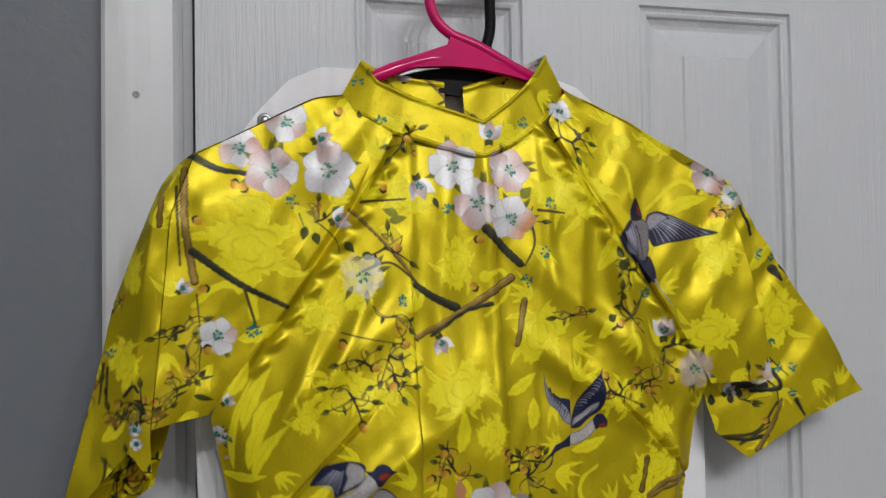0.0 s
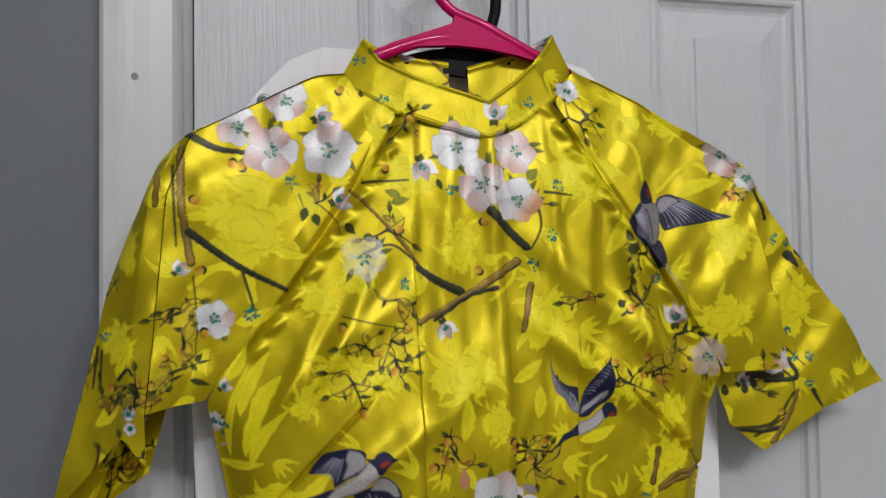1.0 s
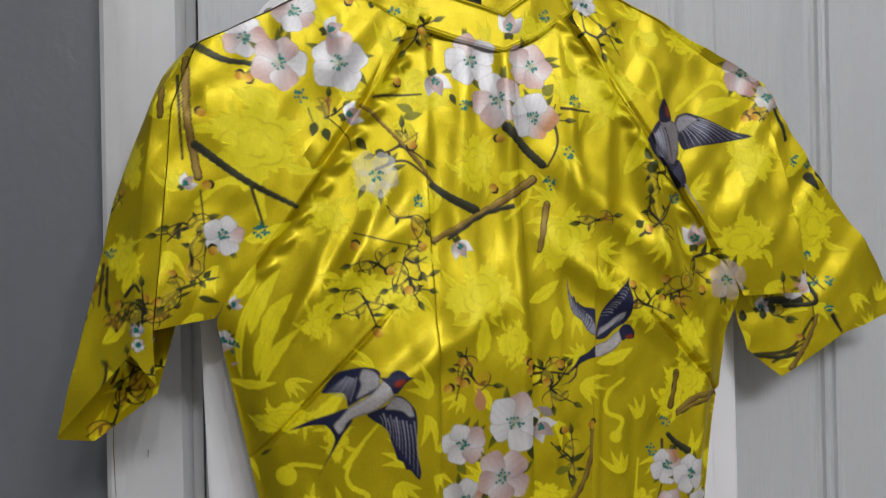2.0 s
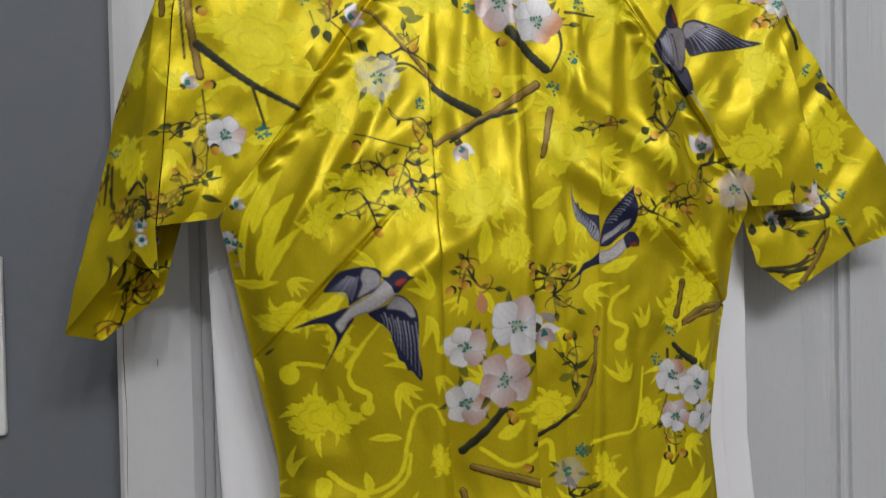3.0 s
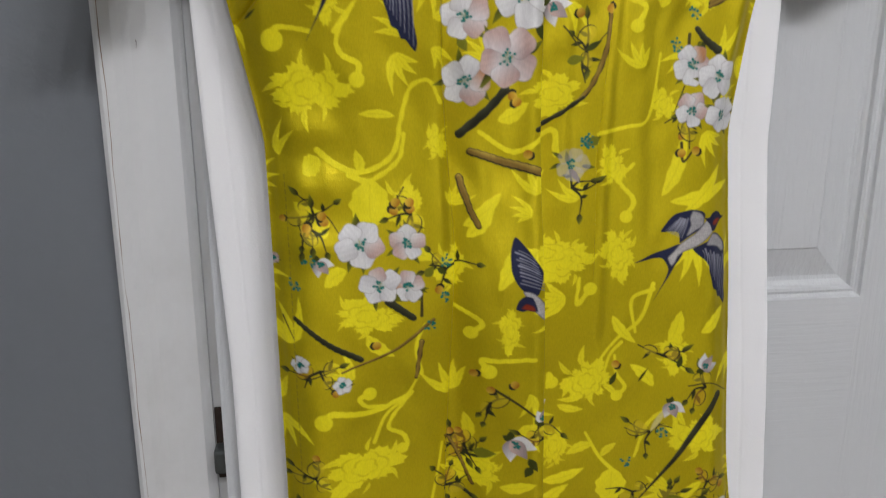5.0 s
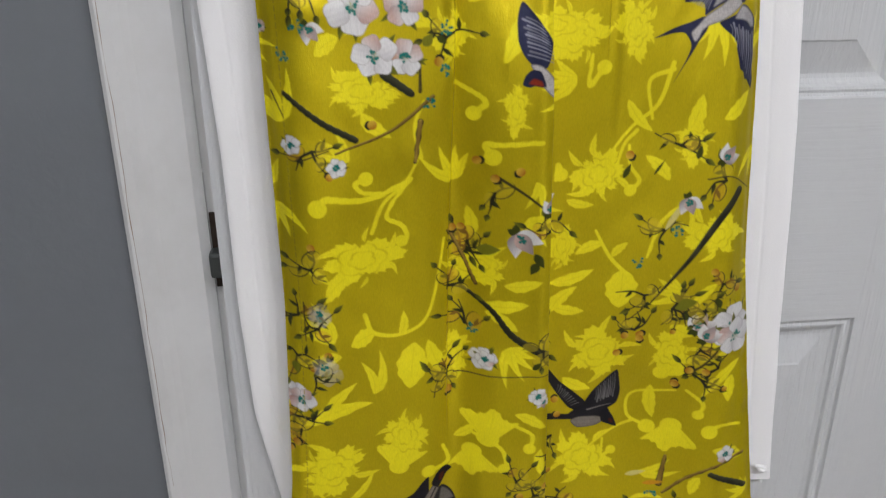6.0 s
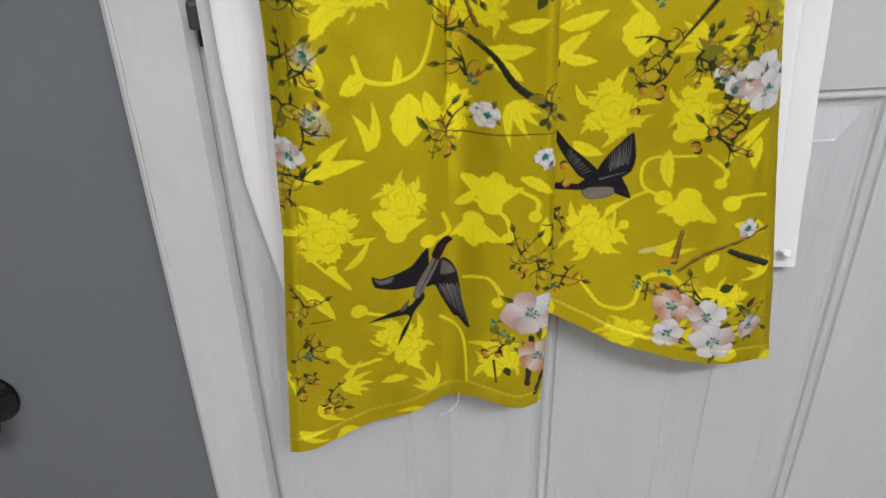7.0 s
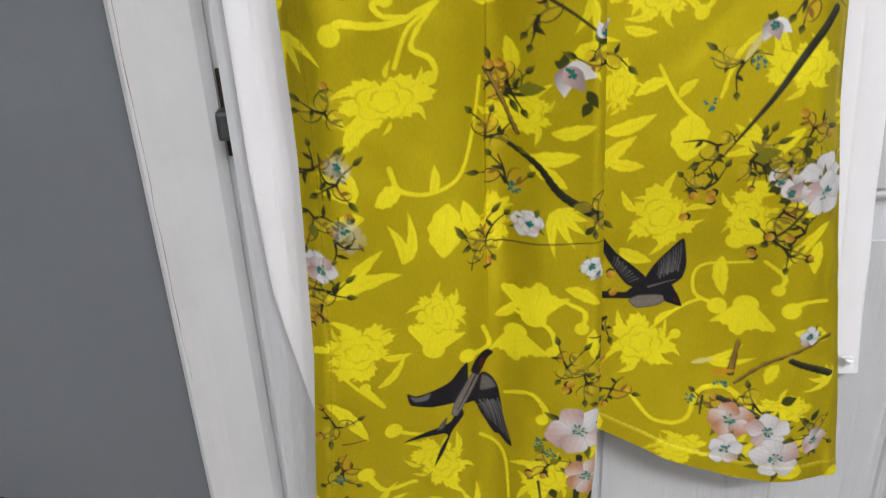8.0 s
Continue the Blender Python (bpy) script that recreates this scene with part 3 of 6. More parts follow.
def outline_distance(win, loop):
    """Signed distance (minus: inside) to a closed loop of (x, z) corners."""
    _, x, z = win
    best, odd = np.full(x.shape, 1.0), np.zeros(x.shape, bool)
    for a, b in zip(loop, np.roll(loop, -1, 0)):
        v = b - a
        t = np.clip(((x - a[0]) * v[0] + (z - a[1]) * v[1]) / max(float(v @ v), 1e-14), 0, 1)
        best = np.minimum(best, np.hypot(x - a[0] - t * v[0], z - a[1] - t * v[1]))
        if a[1] != b[1]:
            odd ^= ((a[1] > z) != (b[1] > z)) & (x < (b[0] - a[0]) * (z - a[1]) / (b[1] - a[1]) + a[0])
    return np.where(odd, -best, best)


def shape(points, rgb, matt=0.6, rim=None, grain=0.0):
    """A filled form with softly rounded corners; rim darkens its border, grain streaks it."""
    p = np.array(points, float)
    ring = np.concatenate([p[-2:], p, p[:2]])
    loop = []
    for a, b, c, d in zip(ring[1:-3], ring[2:-2], ring[3:-1], ring[4:]):
        for t in (0.0, 0.25, 0.5, 0.75):
            loop.append(b + 0.35 * t * (1 - t) ** 2 * (c - a) + (c - b) * t * t * (3 - 2 * t) - 0.35 * t * t * (1 - t) * (d - b))
    loop = np.array(loop)
    mid = (loop.max(0) + loop.min(0)) / 2
    win = PRINT.window(*mid, float(np.abs(loop - mid).max()) + 0.002)
    d = outline_distance(win, loop)
    shade = np.broadcast_to(np.array(rgb, float), (*d.shape, 3))
    if grain:
        streak = np.sin(win[1] * 2300 + 4 * np.sin(win[2] * 900)) * np.sin(win[2] * 1900 + 3 * np.sin(win[1] * 1100))
        shade = shade * (1 - grain * (0.5 + 0.5 * streak))[..., None]
    if rim is not None:
        shade = mixed(shade, rim, 0.75 * step(d, -0.0011, 0.0))
    PRINT.lay(win, inside(d), shade, matt)


# swallows in flight, part by part, in millimetres from the breast
GLIDING = (
    ("fill", "dark", ((-11.6, -1.1), (-20.6, -4.2), (-31.8, -7.8), (-43.8, -13.4), (-31.9, -10.7), (-23.9, -10.5), (-19.9, -15.1), (-18.8, -19.1), (-20.5, -24.9), (-27.7, -40.4), (-22.3, -30.5), (-17.6, -22.4), (-14.2, -16.0), (-8.9, -7.9))),
    ("fill", "dark", ((6.9, 17.4), (3.9, 20.4), (-4.0, 21.5), (-15.0, 19.3), (-19.9, 15.8), (-25.9, 7.5), (-19.2, 7.4), (-13.5, 6.9), (-12.0, 4.0), (-11.2, 0.2), (-4.5, 3.9), (4.0, 8.9))),
    ("quill", "light", ((-12.6, 16.3), (-5.7, 16.8), (-23.0, 8.1), (-9.9, 2.7))),
    ("fill", "pale", ((6.2, 15.8), (3.2, 19.4), (-3.0, 20.6), (-5.1, 15.5), (-4.3, 11.3), (-7.0, 3.9), (0.2, 7.3), (5.7, 11.1))),
    ("fill", "dark", ((14.4, 5.4), (19.3, 4.0), (24.3, -0.7), (27.2, -5.6), (28.0, -13.8), (27.4, -26.8), (30.1, -40.1), (29.4, -45.7), (26.9, -43.4), (24.0, -39.7), (21.5, -39.0), (19.6, -34.6), (16.4, -32.6), (14.6, -26.6), (12.7, -21.6), (11.2, -16.0), (7.7, -12.3), (3.2, -9.2), (-1.3, -4.8), (4.8, -2.0), (10.3, 0.4))),
    ("quill", "light", ((4.8, -4.0), (26.5, -8.9), (7.0, -11.3), (28.8, -43.7))),
    ("fill", "pale", ((14.1, 4.8), (19.3, 3.4), (24.3, -1.3), (26.5, -7.9), (23.3, -8.5), (19.4, -5.1), (14.5, -3.6), (9.0, -2.8), (10.3, 0.4))),
    ("fill", "belly", ((10.0, 15.8), (12.8, 9.9), (14.1, 5.8), (7.0, -0.2), (-0.0, -3.9), (-7.9, -6.3), (-12.1, -9.5), (-14.1, -13.7), (-16.8, -15.9), (-19.8, -10.6), (-15.9, -6.2), (-11.6, -1.4), (-6.1, 2.3), (0.2, 6.1), (5.0, 10.7))),
    ("line", "dark", ((-11.2, 0.2), (-4.5, 4.5), (1.9, 8.9))),
    ("fill", "dark", ((6.5, 15.5), (10.3, 15.4), (13.2, 18.3), (17.0, 19.4), (20.3, 18.1), (22.4, 15.8), (25.5, 14.8), (22.0, 13.3), (19.1, 10.4), (16.0, 6.4), (13.4, 6.7), (11.6, 10.6))),
    ("fill", "red", ((14.2, 13.1), (17.3, 14.6), (21.1, 14.2), (18.8, 11.1), (16.3, 9.6), (13.8, 10.6))),
)
SOARING = (
    ("fill", "dark", ((-1.3, -7.4), (-6.6, -11.7), (-11.6, -14.3), (-14.7, -19.0), (-19.2, -23.3), (-25.6, -25.5), (-18.8, -24.3), (-14.0, -21.0), (-15.4, -26.1), (-19.5, -29.8), (-25.5, -31.3), (-18.4, -30.1), (-14.0, -26.1), (-12.6, -19.7), (-6.6, -16.1), (-1.0, -14.2))),
    ("fill", "light", ((-17.9, 34.1), (-16.4, 25.4), (-12.8, 19.3), (-7.8, 16.1), (-0.7, 14.2), (-0.3, 0.0), (-3.0, -1.0), (-6.6, 1.8), (-9.6, 7.7), (-14.6, 11.9), (-16.5, 17.3), (-17.7, 25.8))),
    ("fill", "dark", ((-12.1, 18.9), (-7.4, 16.1), (-0.7, 14.2), (-0.7, 2.7), (-3.7, 9.6), (-7.4, 13.1))),
    ("quill", "dark", ((-16.0, 25.7), (-2.6, 6.8), (-15.2, 14.6), (-5.3, 1.8))),
    ("fill", "dark", ((0.7, 4.0), (3.6, 12.8), (8.7, 20.1), (13.8, 26.4), (19.3, 30.1), (22.4, 34.0), (21.2, 28.8), (22.6, 21.9), (22.1, 13.4), (21.1, 9.2), (17.8, 5.1), (12.7, 2.4), (6.0, -3.4), (0.0, -4.0))),
    ("quill", "light", ((8.6, 9.5), (20.8, 26.3), (2.5, 9.4), (17.7, 28.3))),
    ("fill", "pale", ((0.7, -2.7), (2.1, 2.7), (8.0, 6.1), (13.8, 10.8), (18.7, 12.8), (17.9, 8.8), (12.7, 4.8), (7.3, 0.7))),
    ("line", "dark", ((2.2, -2.0), (10.4, 3.4), (16.2, 9.5))),
    ("fill", "belly", ((16.3, 1.4), (16.1, -5.5), (10.3, -11.6), (2.2, -14.9), (-1.7, -14.2), (-1.7, -8.1), (6.4, -5.4), (11.9, -0.7))),
    ("fill", "dark", ((14.6, 1.0), (17.9, 4.5), (21.8, 4.1), (24.7, 0.0), (24.4, -4.4), (20.0, -4.1), (16.6, -5.5))),
    ("fill", "red", ((18.3, -2.7), (22.9, -1.3), (24.4, -4.1), (20.4, -4.8))),
)
PERCHING = (
    ("fill", "dark", ((-5.0, -13.3), (3.4, -13.4), (6.9, -22.9), (7.2, -29.1), (4.0, -31.7), (0.7, -26.7), (-3.0, -20.5))),
    ("line", "light", ((6.6, -28.7), (11.9, -36.4), (19.7, -46.9))),
    ("fill", "dark", ((2.3, 10.7), (4.5, 15.6), (12.1, 17.9), (21.3, 15.3), (38.1, 8.7), (56.5, 2.8), (42.2, -0.3), (27.2, -2.9), (16.6, -4.3), (6.9, -6.5), (3.7, -0.0))),
    ("quill", "light", ((5.2, 8.4), (17.9, 15.3), (8.2, -4.6), (51.7, 2.4))),
    ("fill", "pale", ((3.1, 9.9), (5.4, 14.9), (11.7, 16.8), (19.1, 13.7), (12.7, 9.1), (5.1, 4.6))),
    ("fill", "dark", ((-8.4, 12.2), (-14.7, 6.1), (-18.3, -3.9), (-13.9, -11.4), (-5.3, -17.4), (-3.5, -7.6))),
    ("quill", "light", ((-8.0, 9.9), (-13.9, 4.6), (-4.4, -12.1), (-11.5, -9.9))),
    ("fill", "belly", ((-8.8, 11.4), (-3.8, 13.0), (1.5, 11.8), (4.3, 6.8), (3.1, -7.6), (-0.4, -16.0), (-5.0, -13.3), (-6.2, 0.0))),
    ("line", "dark", ((-4.8, 7.6), (-3.0, -3.8), (-1.6, -13.7))),
    ("fill", "dark", ((-4.3, 27.1), (-1.5, 22.1), (0.3, 13.0), (-3.9, 11.1), (-8.4, 11.8), (-8.6, 19.1))),
    ("fill", "red", ((-4.0, 22.9), (-1.2, 20.6), (-0.5, 14.5), (-3.4, 15.3))),
)
TURNING = (
    ("fill", "dark", ((-4.0, -4.8), (-9.4, -15.4), (-19.3, -20.4), (-39.8, -31.2), (-22.2, -26.5), (-14.0, -24.3), (-11.8, -26.7), (-16.7, -36.9), (-21.2, -52.1), (-14.4, -38.6), (-8.5, -22.3), (-1.0, -12.0))),
    ("fill", "pale", ((-11.3, -12.1), (-13.9, -20.2), (-18.6, -22.0), (-14.5, -15.1))),
    ("fill", "dark", ((2.4, 25.9), (-2.2, 22.6), (-8.9, 13.9), (-18.9, 8.4), (-29.6, 5.3), (-35.1, 7.5), (-33.3, -1.5), (-23.2, -3.7), (-11.7, -2.8), (-3.9, -0.9), (1.7, 8.5))),
    ("fill", "light", ((-34.1, 5.9), (-28.9, 4.3), (-20.5, 6.7), (-23.0, 1.5), (-30.6, 0.4))),
    ("fill", "dark", ((11.1, 15.8), (17.6, 10.3), (21.4, 1.7), (24.2, -19.0), (28.6, -38.4), (25.3, -38.0), (21.1, -32.8), (18.4, -32.2), (15.3, -27.4), (9.6, -14.7), (5.8, -4.4), (-0.1, -4.1), (4.0, 6.5))),
    ("quill", "light", ((7.0, -4.6), (20.5, -3.8), (12.3, -18.4), (27.1, -35.2))),
    ("fill", "pale", ((11.1, 13.9), (16.8, 9.4), (20.2, 2.7), (14.8, 1.3), (9.4, 3.0))),
    ("fill", "belly", ((6.1, 18.7), (9.6, 14.2), (3.1, 1.3), (-5.0, -11.9), (-8.9, -9.9), (-6.2, -0.8), (0.2, 10.7))),
    ("line", "dark", ((6.9, 14.7), (0.8, 2.8), (-4.9, -8.2))),
    ("fill", "dark", ((4.2, 19.1), (7.4, 26.7), (12.1, 30.6), (15.9, 30.7), (18.5, 27.7), (14.7, 24.5), (11.1, 17.7), (8.8, 14.4))),
    ("fill", "red", ((9.7, 25.7), (13.5, 26.6), (11.9, 20.4), (9.2, 20.0))),
)
BANKING = (
    ("fill", "dark", ((-5.0, 32.1), (-7.6, 23.7), (-7.1, 12.3), (-4.2, 5.2), (0.3, 0.0), (8.6, -1.8), (11.6, 10.9), (5.9, 19.7), (1.4, 25.7))),
    ("quill", "light", ((-5.7, 26.7), (-2.9, 4.8), (5.9, 19.7), (14.7, -1.0))),
    ("fill", "belly", ((-0.3, -0.0), (6.2, -0.9), (15.2, -10.6), (14.9, -19.3), (6.4, -11.7), (3.0, -5.9))),
    ("fill", "dark", ((-4.1, -10.9), (-2.7, -5.9), (0.7, -2.9), (5.4, -3.9), (8.5, -11.8), (3.8, -10.9), (0.1, -12.3))),
    ("fill", "red", ((-1.2, -10.3), (1.5, -7.2), (5.9, -8.6), (7.1, -12.0), (2.0, -11.3))),
)

DIPPING = (
    ("fill", "dark", ((-7.9, 0.8), (-17.7, 0.3), (-31.1, 3.1), (-30.8, -1.8), (-15.4, -4.5), (-5.5, -4.8))),
    ("fill", "dark", ((-33.3, 40.6), (-23.6, 27.9), (-15.3, 20.4), (-3.9, 8.9), (-8.8, 2.3), (-16.1, 5.9), (-23.1, 15.4), (-29.2, 24.9), (-37.0, 40.5))),
    ("quill", "light", ((-24.7, 27.2), (-7.8, 8.4), (-25.8, 20.9), (-13.8, 6.5))),
    ("fill", "dark", ((-5.2, 6.3), (-0.1, 17.5), (6.9, 26.3), (15.1, 35.3), (17.5, 28.1), (19.3, 16.7), (17.8, 7.7), (11.5, 2.5), (1.9, 1.1))),
    ("quill", "light", ((2.5, 7.3), (15.2, 10.9), (2.0, 19.1), (14.7, 32.6))),
    ("fill", "dark", ((-15.7, 0.1), (-4.5, 7.1), (9.2, 6.2), (14.2, -1.7), (4.4, -5.5), (-9.4, -4.9))),
    ("line", "pale", ((-2.1, 2.4), (5.5, 4.3), (14.1, 6.4))),
    ("fill", "belly", ((-13.7, -5.6), (-7.6, -2.8), (4.2, -3.2), (11.2, -6.1), (4.9, -10.9), (-8.5, -11.7))),
    ("fill", "dark", ((7.6, -1.3), (11.6, 1.6), (15.8, -3.0), (19.4, -12.2), (13.9, -10.7), (8.6, -8.2))),
    ("fill", "red", ((13.1, -6.2), (15.7, -5.7), (17.2, -9.8), (14.5, -9.3))),
)

BIRD_INKS = dict(dark=(0.017, 0.021, 0.072), light=(0.34, 0.34, 0.42), pale=(0.50, 0.48, 0.50), belly=(0.66, 0.62, 0.62), red=(0.36, 0.035, 0.012))
DUSKY_INKS = dict(dark=(0.012, 0.011, 0.018), light=(0.20, 0.19, 0.20), pale=(0.20, 0.18, 0.17), belly=(0.29, 0.25, 0.22), red=(0.10, 0.012, 0.008))
BROWN_INKS = dict(dark=(0.020, 0.019, 0.050), light=(0.40, 0.40, 0.50), pale=(0.40, 0.38, 0.42), belly=(0.27, 0.24, 0.25), red=(0.25, 0.03, 0.012))


def swallow(pose_parts, x, z, inks=BIRD_INKS, wide=1.0, tall=1.0):
    """One printed swallow: forked tail, feathered wings, pale breast, dark cap and red throat."""
    rim = tuple(0.5 * c for c in inks["dark"])
    for kind, ink, mm in pose_parts:
        pts = [(x + 0.001 * wide * a, z + 0.001 * tall * b) for a, b in mm]
        if kind == "fill":
            shape(pts, inks[ink], 0.62, rim, 0.35 if ink in ("pale", "belly") else 0.25)
        elif kind == "line":
            strand(pts, 0.0012, 0.0004, inks[ink])
        else:
            (ax, az), (bx, bz), (cx, cz), (dx, dz) = pts
            for k in range(11):
                u = (k + 0.5 + 0.25 * math.sin(7 * k)) / 11
                p, q = (ax + (bx - ax) * u, az + (bz - az) * u), (cx + (dx - cx) * u, cz + (dz - cz) * u)
                v = 0.12 + 0.12 * math.sin(3 * k + 1)
                p = (p[0] + v * (q[0] - p[0]), p[1] + v * (q[1] - p[1]))
                m = (0.5 * (p[0] + q[0]) + 0.0006, 0.5 * (p[1] + q[1]) + 0.0004)
                strand([p, m, q], 0.0007 + 0.0004 * (k % 2), 0.0003, tuple((0.55, 0.85, 1.0)[k % 3] * c for c in inks[ink]))


# ---- the woven figure: peonies, tulips and scrolling leaves in a half-drop repeat ----
def figure(win, mask, strength=1.0):
    PRINT.lay(win, mask * strength, FIGURE, 1.0)


def woven_peony(x, z, rx, rz):
    """A full flower in the weave: ragged toothed petals round a broken heart."""
    win = PRINT.window(x, z, 1.4 * max(rx, rz))
    p, q = (win[1] - x) / rx, (win[2] - z) / rz
    th, rad = np.arctan2(q, p), np.hypot(p, q)
    wob = 130 * x + 71 * z
    n = 6 + int(abs(wob) * 7) % 3
    lobe = np.abs(np.cos(0.5 * n * th + wob + 0.5 * np.sin(2 * th + wob))) ** 0.8
    teeth = np.abs(((2.2 * n * th / math.pi + wob) % 1) - 0.35)
    edge = 0.58 + 0.34 * lobe + 0.14 * np.cos(2 * th + 2 * wob) + 0.08 * np.cos(3 * th + wob) + 0.20 * teeth
    for k in range(7):
        a = 0.9 * k + wob + 0.25 * math.sin(5 * k + wob)
        size = (0.62 + 0.2 * math.sin(3 * k + wob)) * min(rx, rz)
        woven_leaf(x + 0.72 * rx * math.cos(a), z + 0.72 * rz * math.sin(a), size, 0.16 * size, a + 0.4 * math.sin(k + wob), 0.8 * (1 if k % 2 else -1))
    figure(win, inside((rad - edge) * min(rx, rz)))
    for k, ring in enumerate((0.62, 0.34)):
        line = ring * (0.86 + 0.22 * np.abs(np.cos(0.5 * (n - 1) * th + 1.3 * k + wob)))
        gap = (np.abs(rad - line) - 0.035) * min(rx, rz)
        PRINT.lay(win, inside(gap) * (0.25 + 0.35 * step(np.sin(3 * th + wob + k), -0.2, 0.5)), GROUND[:3], 0.45)


def woven_vine(points, width, dot):
    """A stem or scroll in the weave; dot: the radius of the curled end."""
    strand(points, width * 0.6, width, FIGURE, 1.0)
    if dot:
        x, z = points[-1]
        win = PRINT.window(x, z, dot * 1.5)
        figure(win, inside(np.hypot(win[1] - x, win[2] - z) - dot))


def woven_tulip(x, z, r, angle):
    """A tulip or carnation head: a fan of toothed petals on a small cup."""
    win = PRINT.window(x, z, r * 1.9)
    p, q = local(win, x, z, angle)
    th, rad = np.arctan2(q, p + 0.15 * r), np.hypot(p + 0.15 * r, q)
    edge = r * 1.45 * (0.80 + 0.20 * (1 - np.abs(np.sin(4.2 * th + 0.4))) + 0.06 * (1 - np.abs(np.sin(13 * th))))
    fan = np.maximum(rad - edge, r * (np.abs(th) - 0.78))
    cup = np.hypot(p - 0.12 * r, q * 0.9) - 0.34 * r
    figure(win, inside(np.minimum(fan, cup)))
    PRINT.lay(win, inside(fan + 0.001) * 0.22 * np.clip(1 - np.abs(np.sin(4.2 * th + 0.4)) * 5, 0, 1) * step(rad, 0.3 * r, 0.6 * r), GROUND[:3], 0.6)


def woven_leaf(x, z, length, width, angle, curl=0.5):
    """A comma-shaped leaf that swells and then curls to a point."""
    win = PRINT.window(x, z, length * 1.3)
    p, q = local(win, x, z, angle)
    t = np.clip(p / length, 0, 1)
    q = q - curl * length * 0.75 * t**2.2
    half = 1.15 * width * np.sin(np.pi * t**0.95) ** 0.75 * (1 + 0.07 * np.cos(t * 24 + 60 * x)) + 1e-6
    figure(win, inside(np.maximum(np.abs(q) - half, np.maximum(-p, p - length))))
    PRINT.lay(win, inside(np.maximum(np.abs(q) - 0.0003, np.maximum(0.1 * length - p, p - 0.75 * length))) * 0.35, GROUND[:3], 0.4)


def sprig(x, z, reach, count=4):
    """Fine drawn twigs with leaves and buds round a point."""
    for k in range(count):
        a = ink_rng.uniform(0, 6.28)
        far = reach * ink_rng.uniform(0.5, 1.0)
        bend = ink_rng.uniform(-0.9, 0.9)
        mx, mz = x + 0.5 * far * math.cos(a), z + 0.5 * far * math.sin(a)
        ex, ez = mx + 0.6 * far * math.cos(a + bend), mz + 0.6 * far * math.sin(a + bend)
        strand([(x, z), (mx, mz), (ex, ez)], 0.0017, 0.0007, (0.022, 0.021, 0.010))
        pick = ink_rng.uniform()
        if pick < 0.15:
            bud(ex, ez, ink_rng.uniform(0.0020, 0.0032), a + bend)
        elif pick < 0.8:
            leaf(ex, ez, ink_rng.uniform(0.005, 0.009), 0.0019, a + bend, BARK, 0.6, LEAF)
        leaf(mx, mz, ink_rng.uniform(0.004, 0.008), 0.0013, a + 1.2, BARK, 0.6, OLIVE)
        if ink_rng.uniform() < 0.6:
            # a pale outlined petal in the silk's own yellow
            r = ink_rng.uniform(0.004, 0.007)
            cx, cz, b = (x + ex) / 2, (z + ez) / 2, ink_rng.uniform(0, 6.28)
            win = PRINT.window(cx, cz, r * 1.5)
            p, q = local(win, cx, cz, b)
            rad = np.hypot(p, q * 1.5) - r
            PRINT.lay(win, inside(rad) * 0.34, (0.80, 0.62, 0.03) if ink_rng.uniform() < 0.8 else (0.74, 0.36, 0.03), 0.6)
            PRINT.lay(win, inside(np.abs(rad) - 0.0002 - 0.0005 * step(q, 0, r)) * step(q, -0.5 * r, 0.3 * r), (0.05, 0.045, 0.01), 0.6)


woven_peony(-0.1022, 0.9796, 0.0222, 0.0158)
woven_vine(((-0.0689, 1.0388), (-0.0762, 1.0251), (-0.0888, 1.0133), (-0.0959, 0.9957)), 0.0025, 0)
woven_vine(((-0.0721, 1.028), (-0.0839, 1.0131), (-0.0868, 1.0043), (-0.0783, 0.9992), (-0.0754, 0.9913), (-0.0786, 0.989)), 0.0034, 0.0038)
woven_vine(((-0.0768, 1.0252), (-0.0922, 1.0182), (-0.1073, 1.0168), (-0.1205, 1.0192), (-0.126, 1.0138)), 0.0046, 0.0055)
woven_vine(((-0.0861, 1.0201), (-0.0996, 1.0208), (-0.1043, 1.0265), (-0.0982, 1.0292)), 0.0034, 0.0042)
woven_leaf(-0.1107, 0.9705, 0.0195, 0.0046, -2.66, 0.5)
woven_leaf(-0.122, 0.9665, 0.0191, 0.0021, 2.24, 0.4)
woven_vine(((-0.0526, 0.9868), (-0.057, 0.9595), (-0.0646, 0.9348), (-0.0804, 0.9266), (-0.097, 0.9301), (-0.1022, 0.9434)), 0.0029, 0)
woven_leaf(-0.0811, 0.926, 0.0151, 0.0027, 0.98, 0.6)
woven_leaf(-0.0963, 0.93, 0.0157, 0.005, -2.98, 0.3)
woven_leaf(-0.072, 0.9198, 0.032, 0.0084, -1.69, 0.0)
woven_leaf(-0.0633, 0.9201, 0.0305, 0.0042, -1.34, 0.3)
woven_leaf(-0.0533, 0.8923, 0.0291, 0.0042, 1.30, -0.4)
woven_peony(-0.0459, 0.9026, 0.009, 0.0153)
woven_peony(-0.0319, 0.9677, 0.0182, 0.0126)
woven_leaf(-0.029, 0.9425, 0.0266, 0.0038, -0.13, 0.3)
woven_leaf(-0.0273, 0.9373, 0.0221, 0.0034, -0.30, -0.3)
woven_leaf(-0.0165, 0.9564, 0.0214, 0.0034, -0.06, 0.4)
woven_leaf(-0.0359, 0.9866, 0.0199, 0.0034, 1.49, 0.3)
woven_tulip(-0.0844, 0.8263, 0.0176, 1.4)
woven_peony(-0.0798, 0.852, 0.013, 0.0188)
woven_peony(-0.1274, 0.8349, 0.022, 0.018)
woven_leaf(-0.142, 0.8699, 0.0413, 0.0046, 0.60, -0.5)
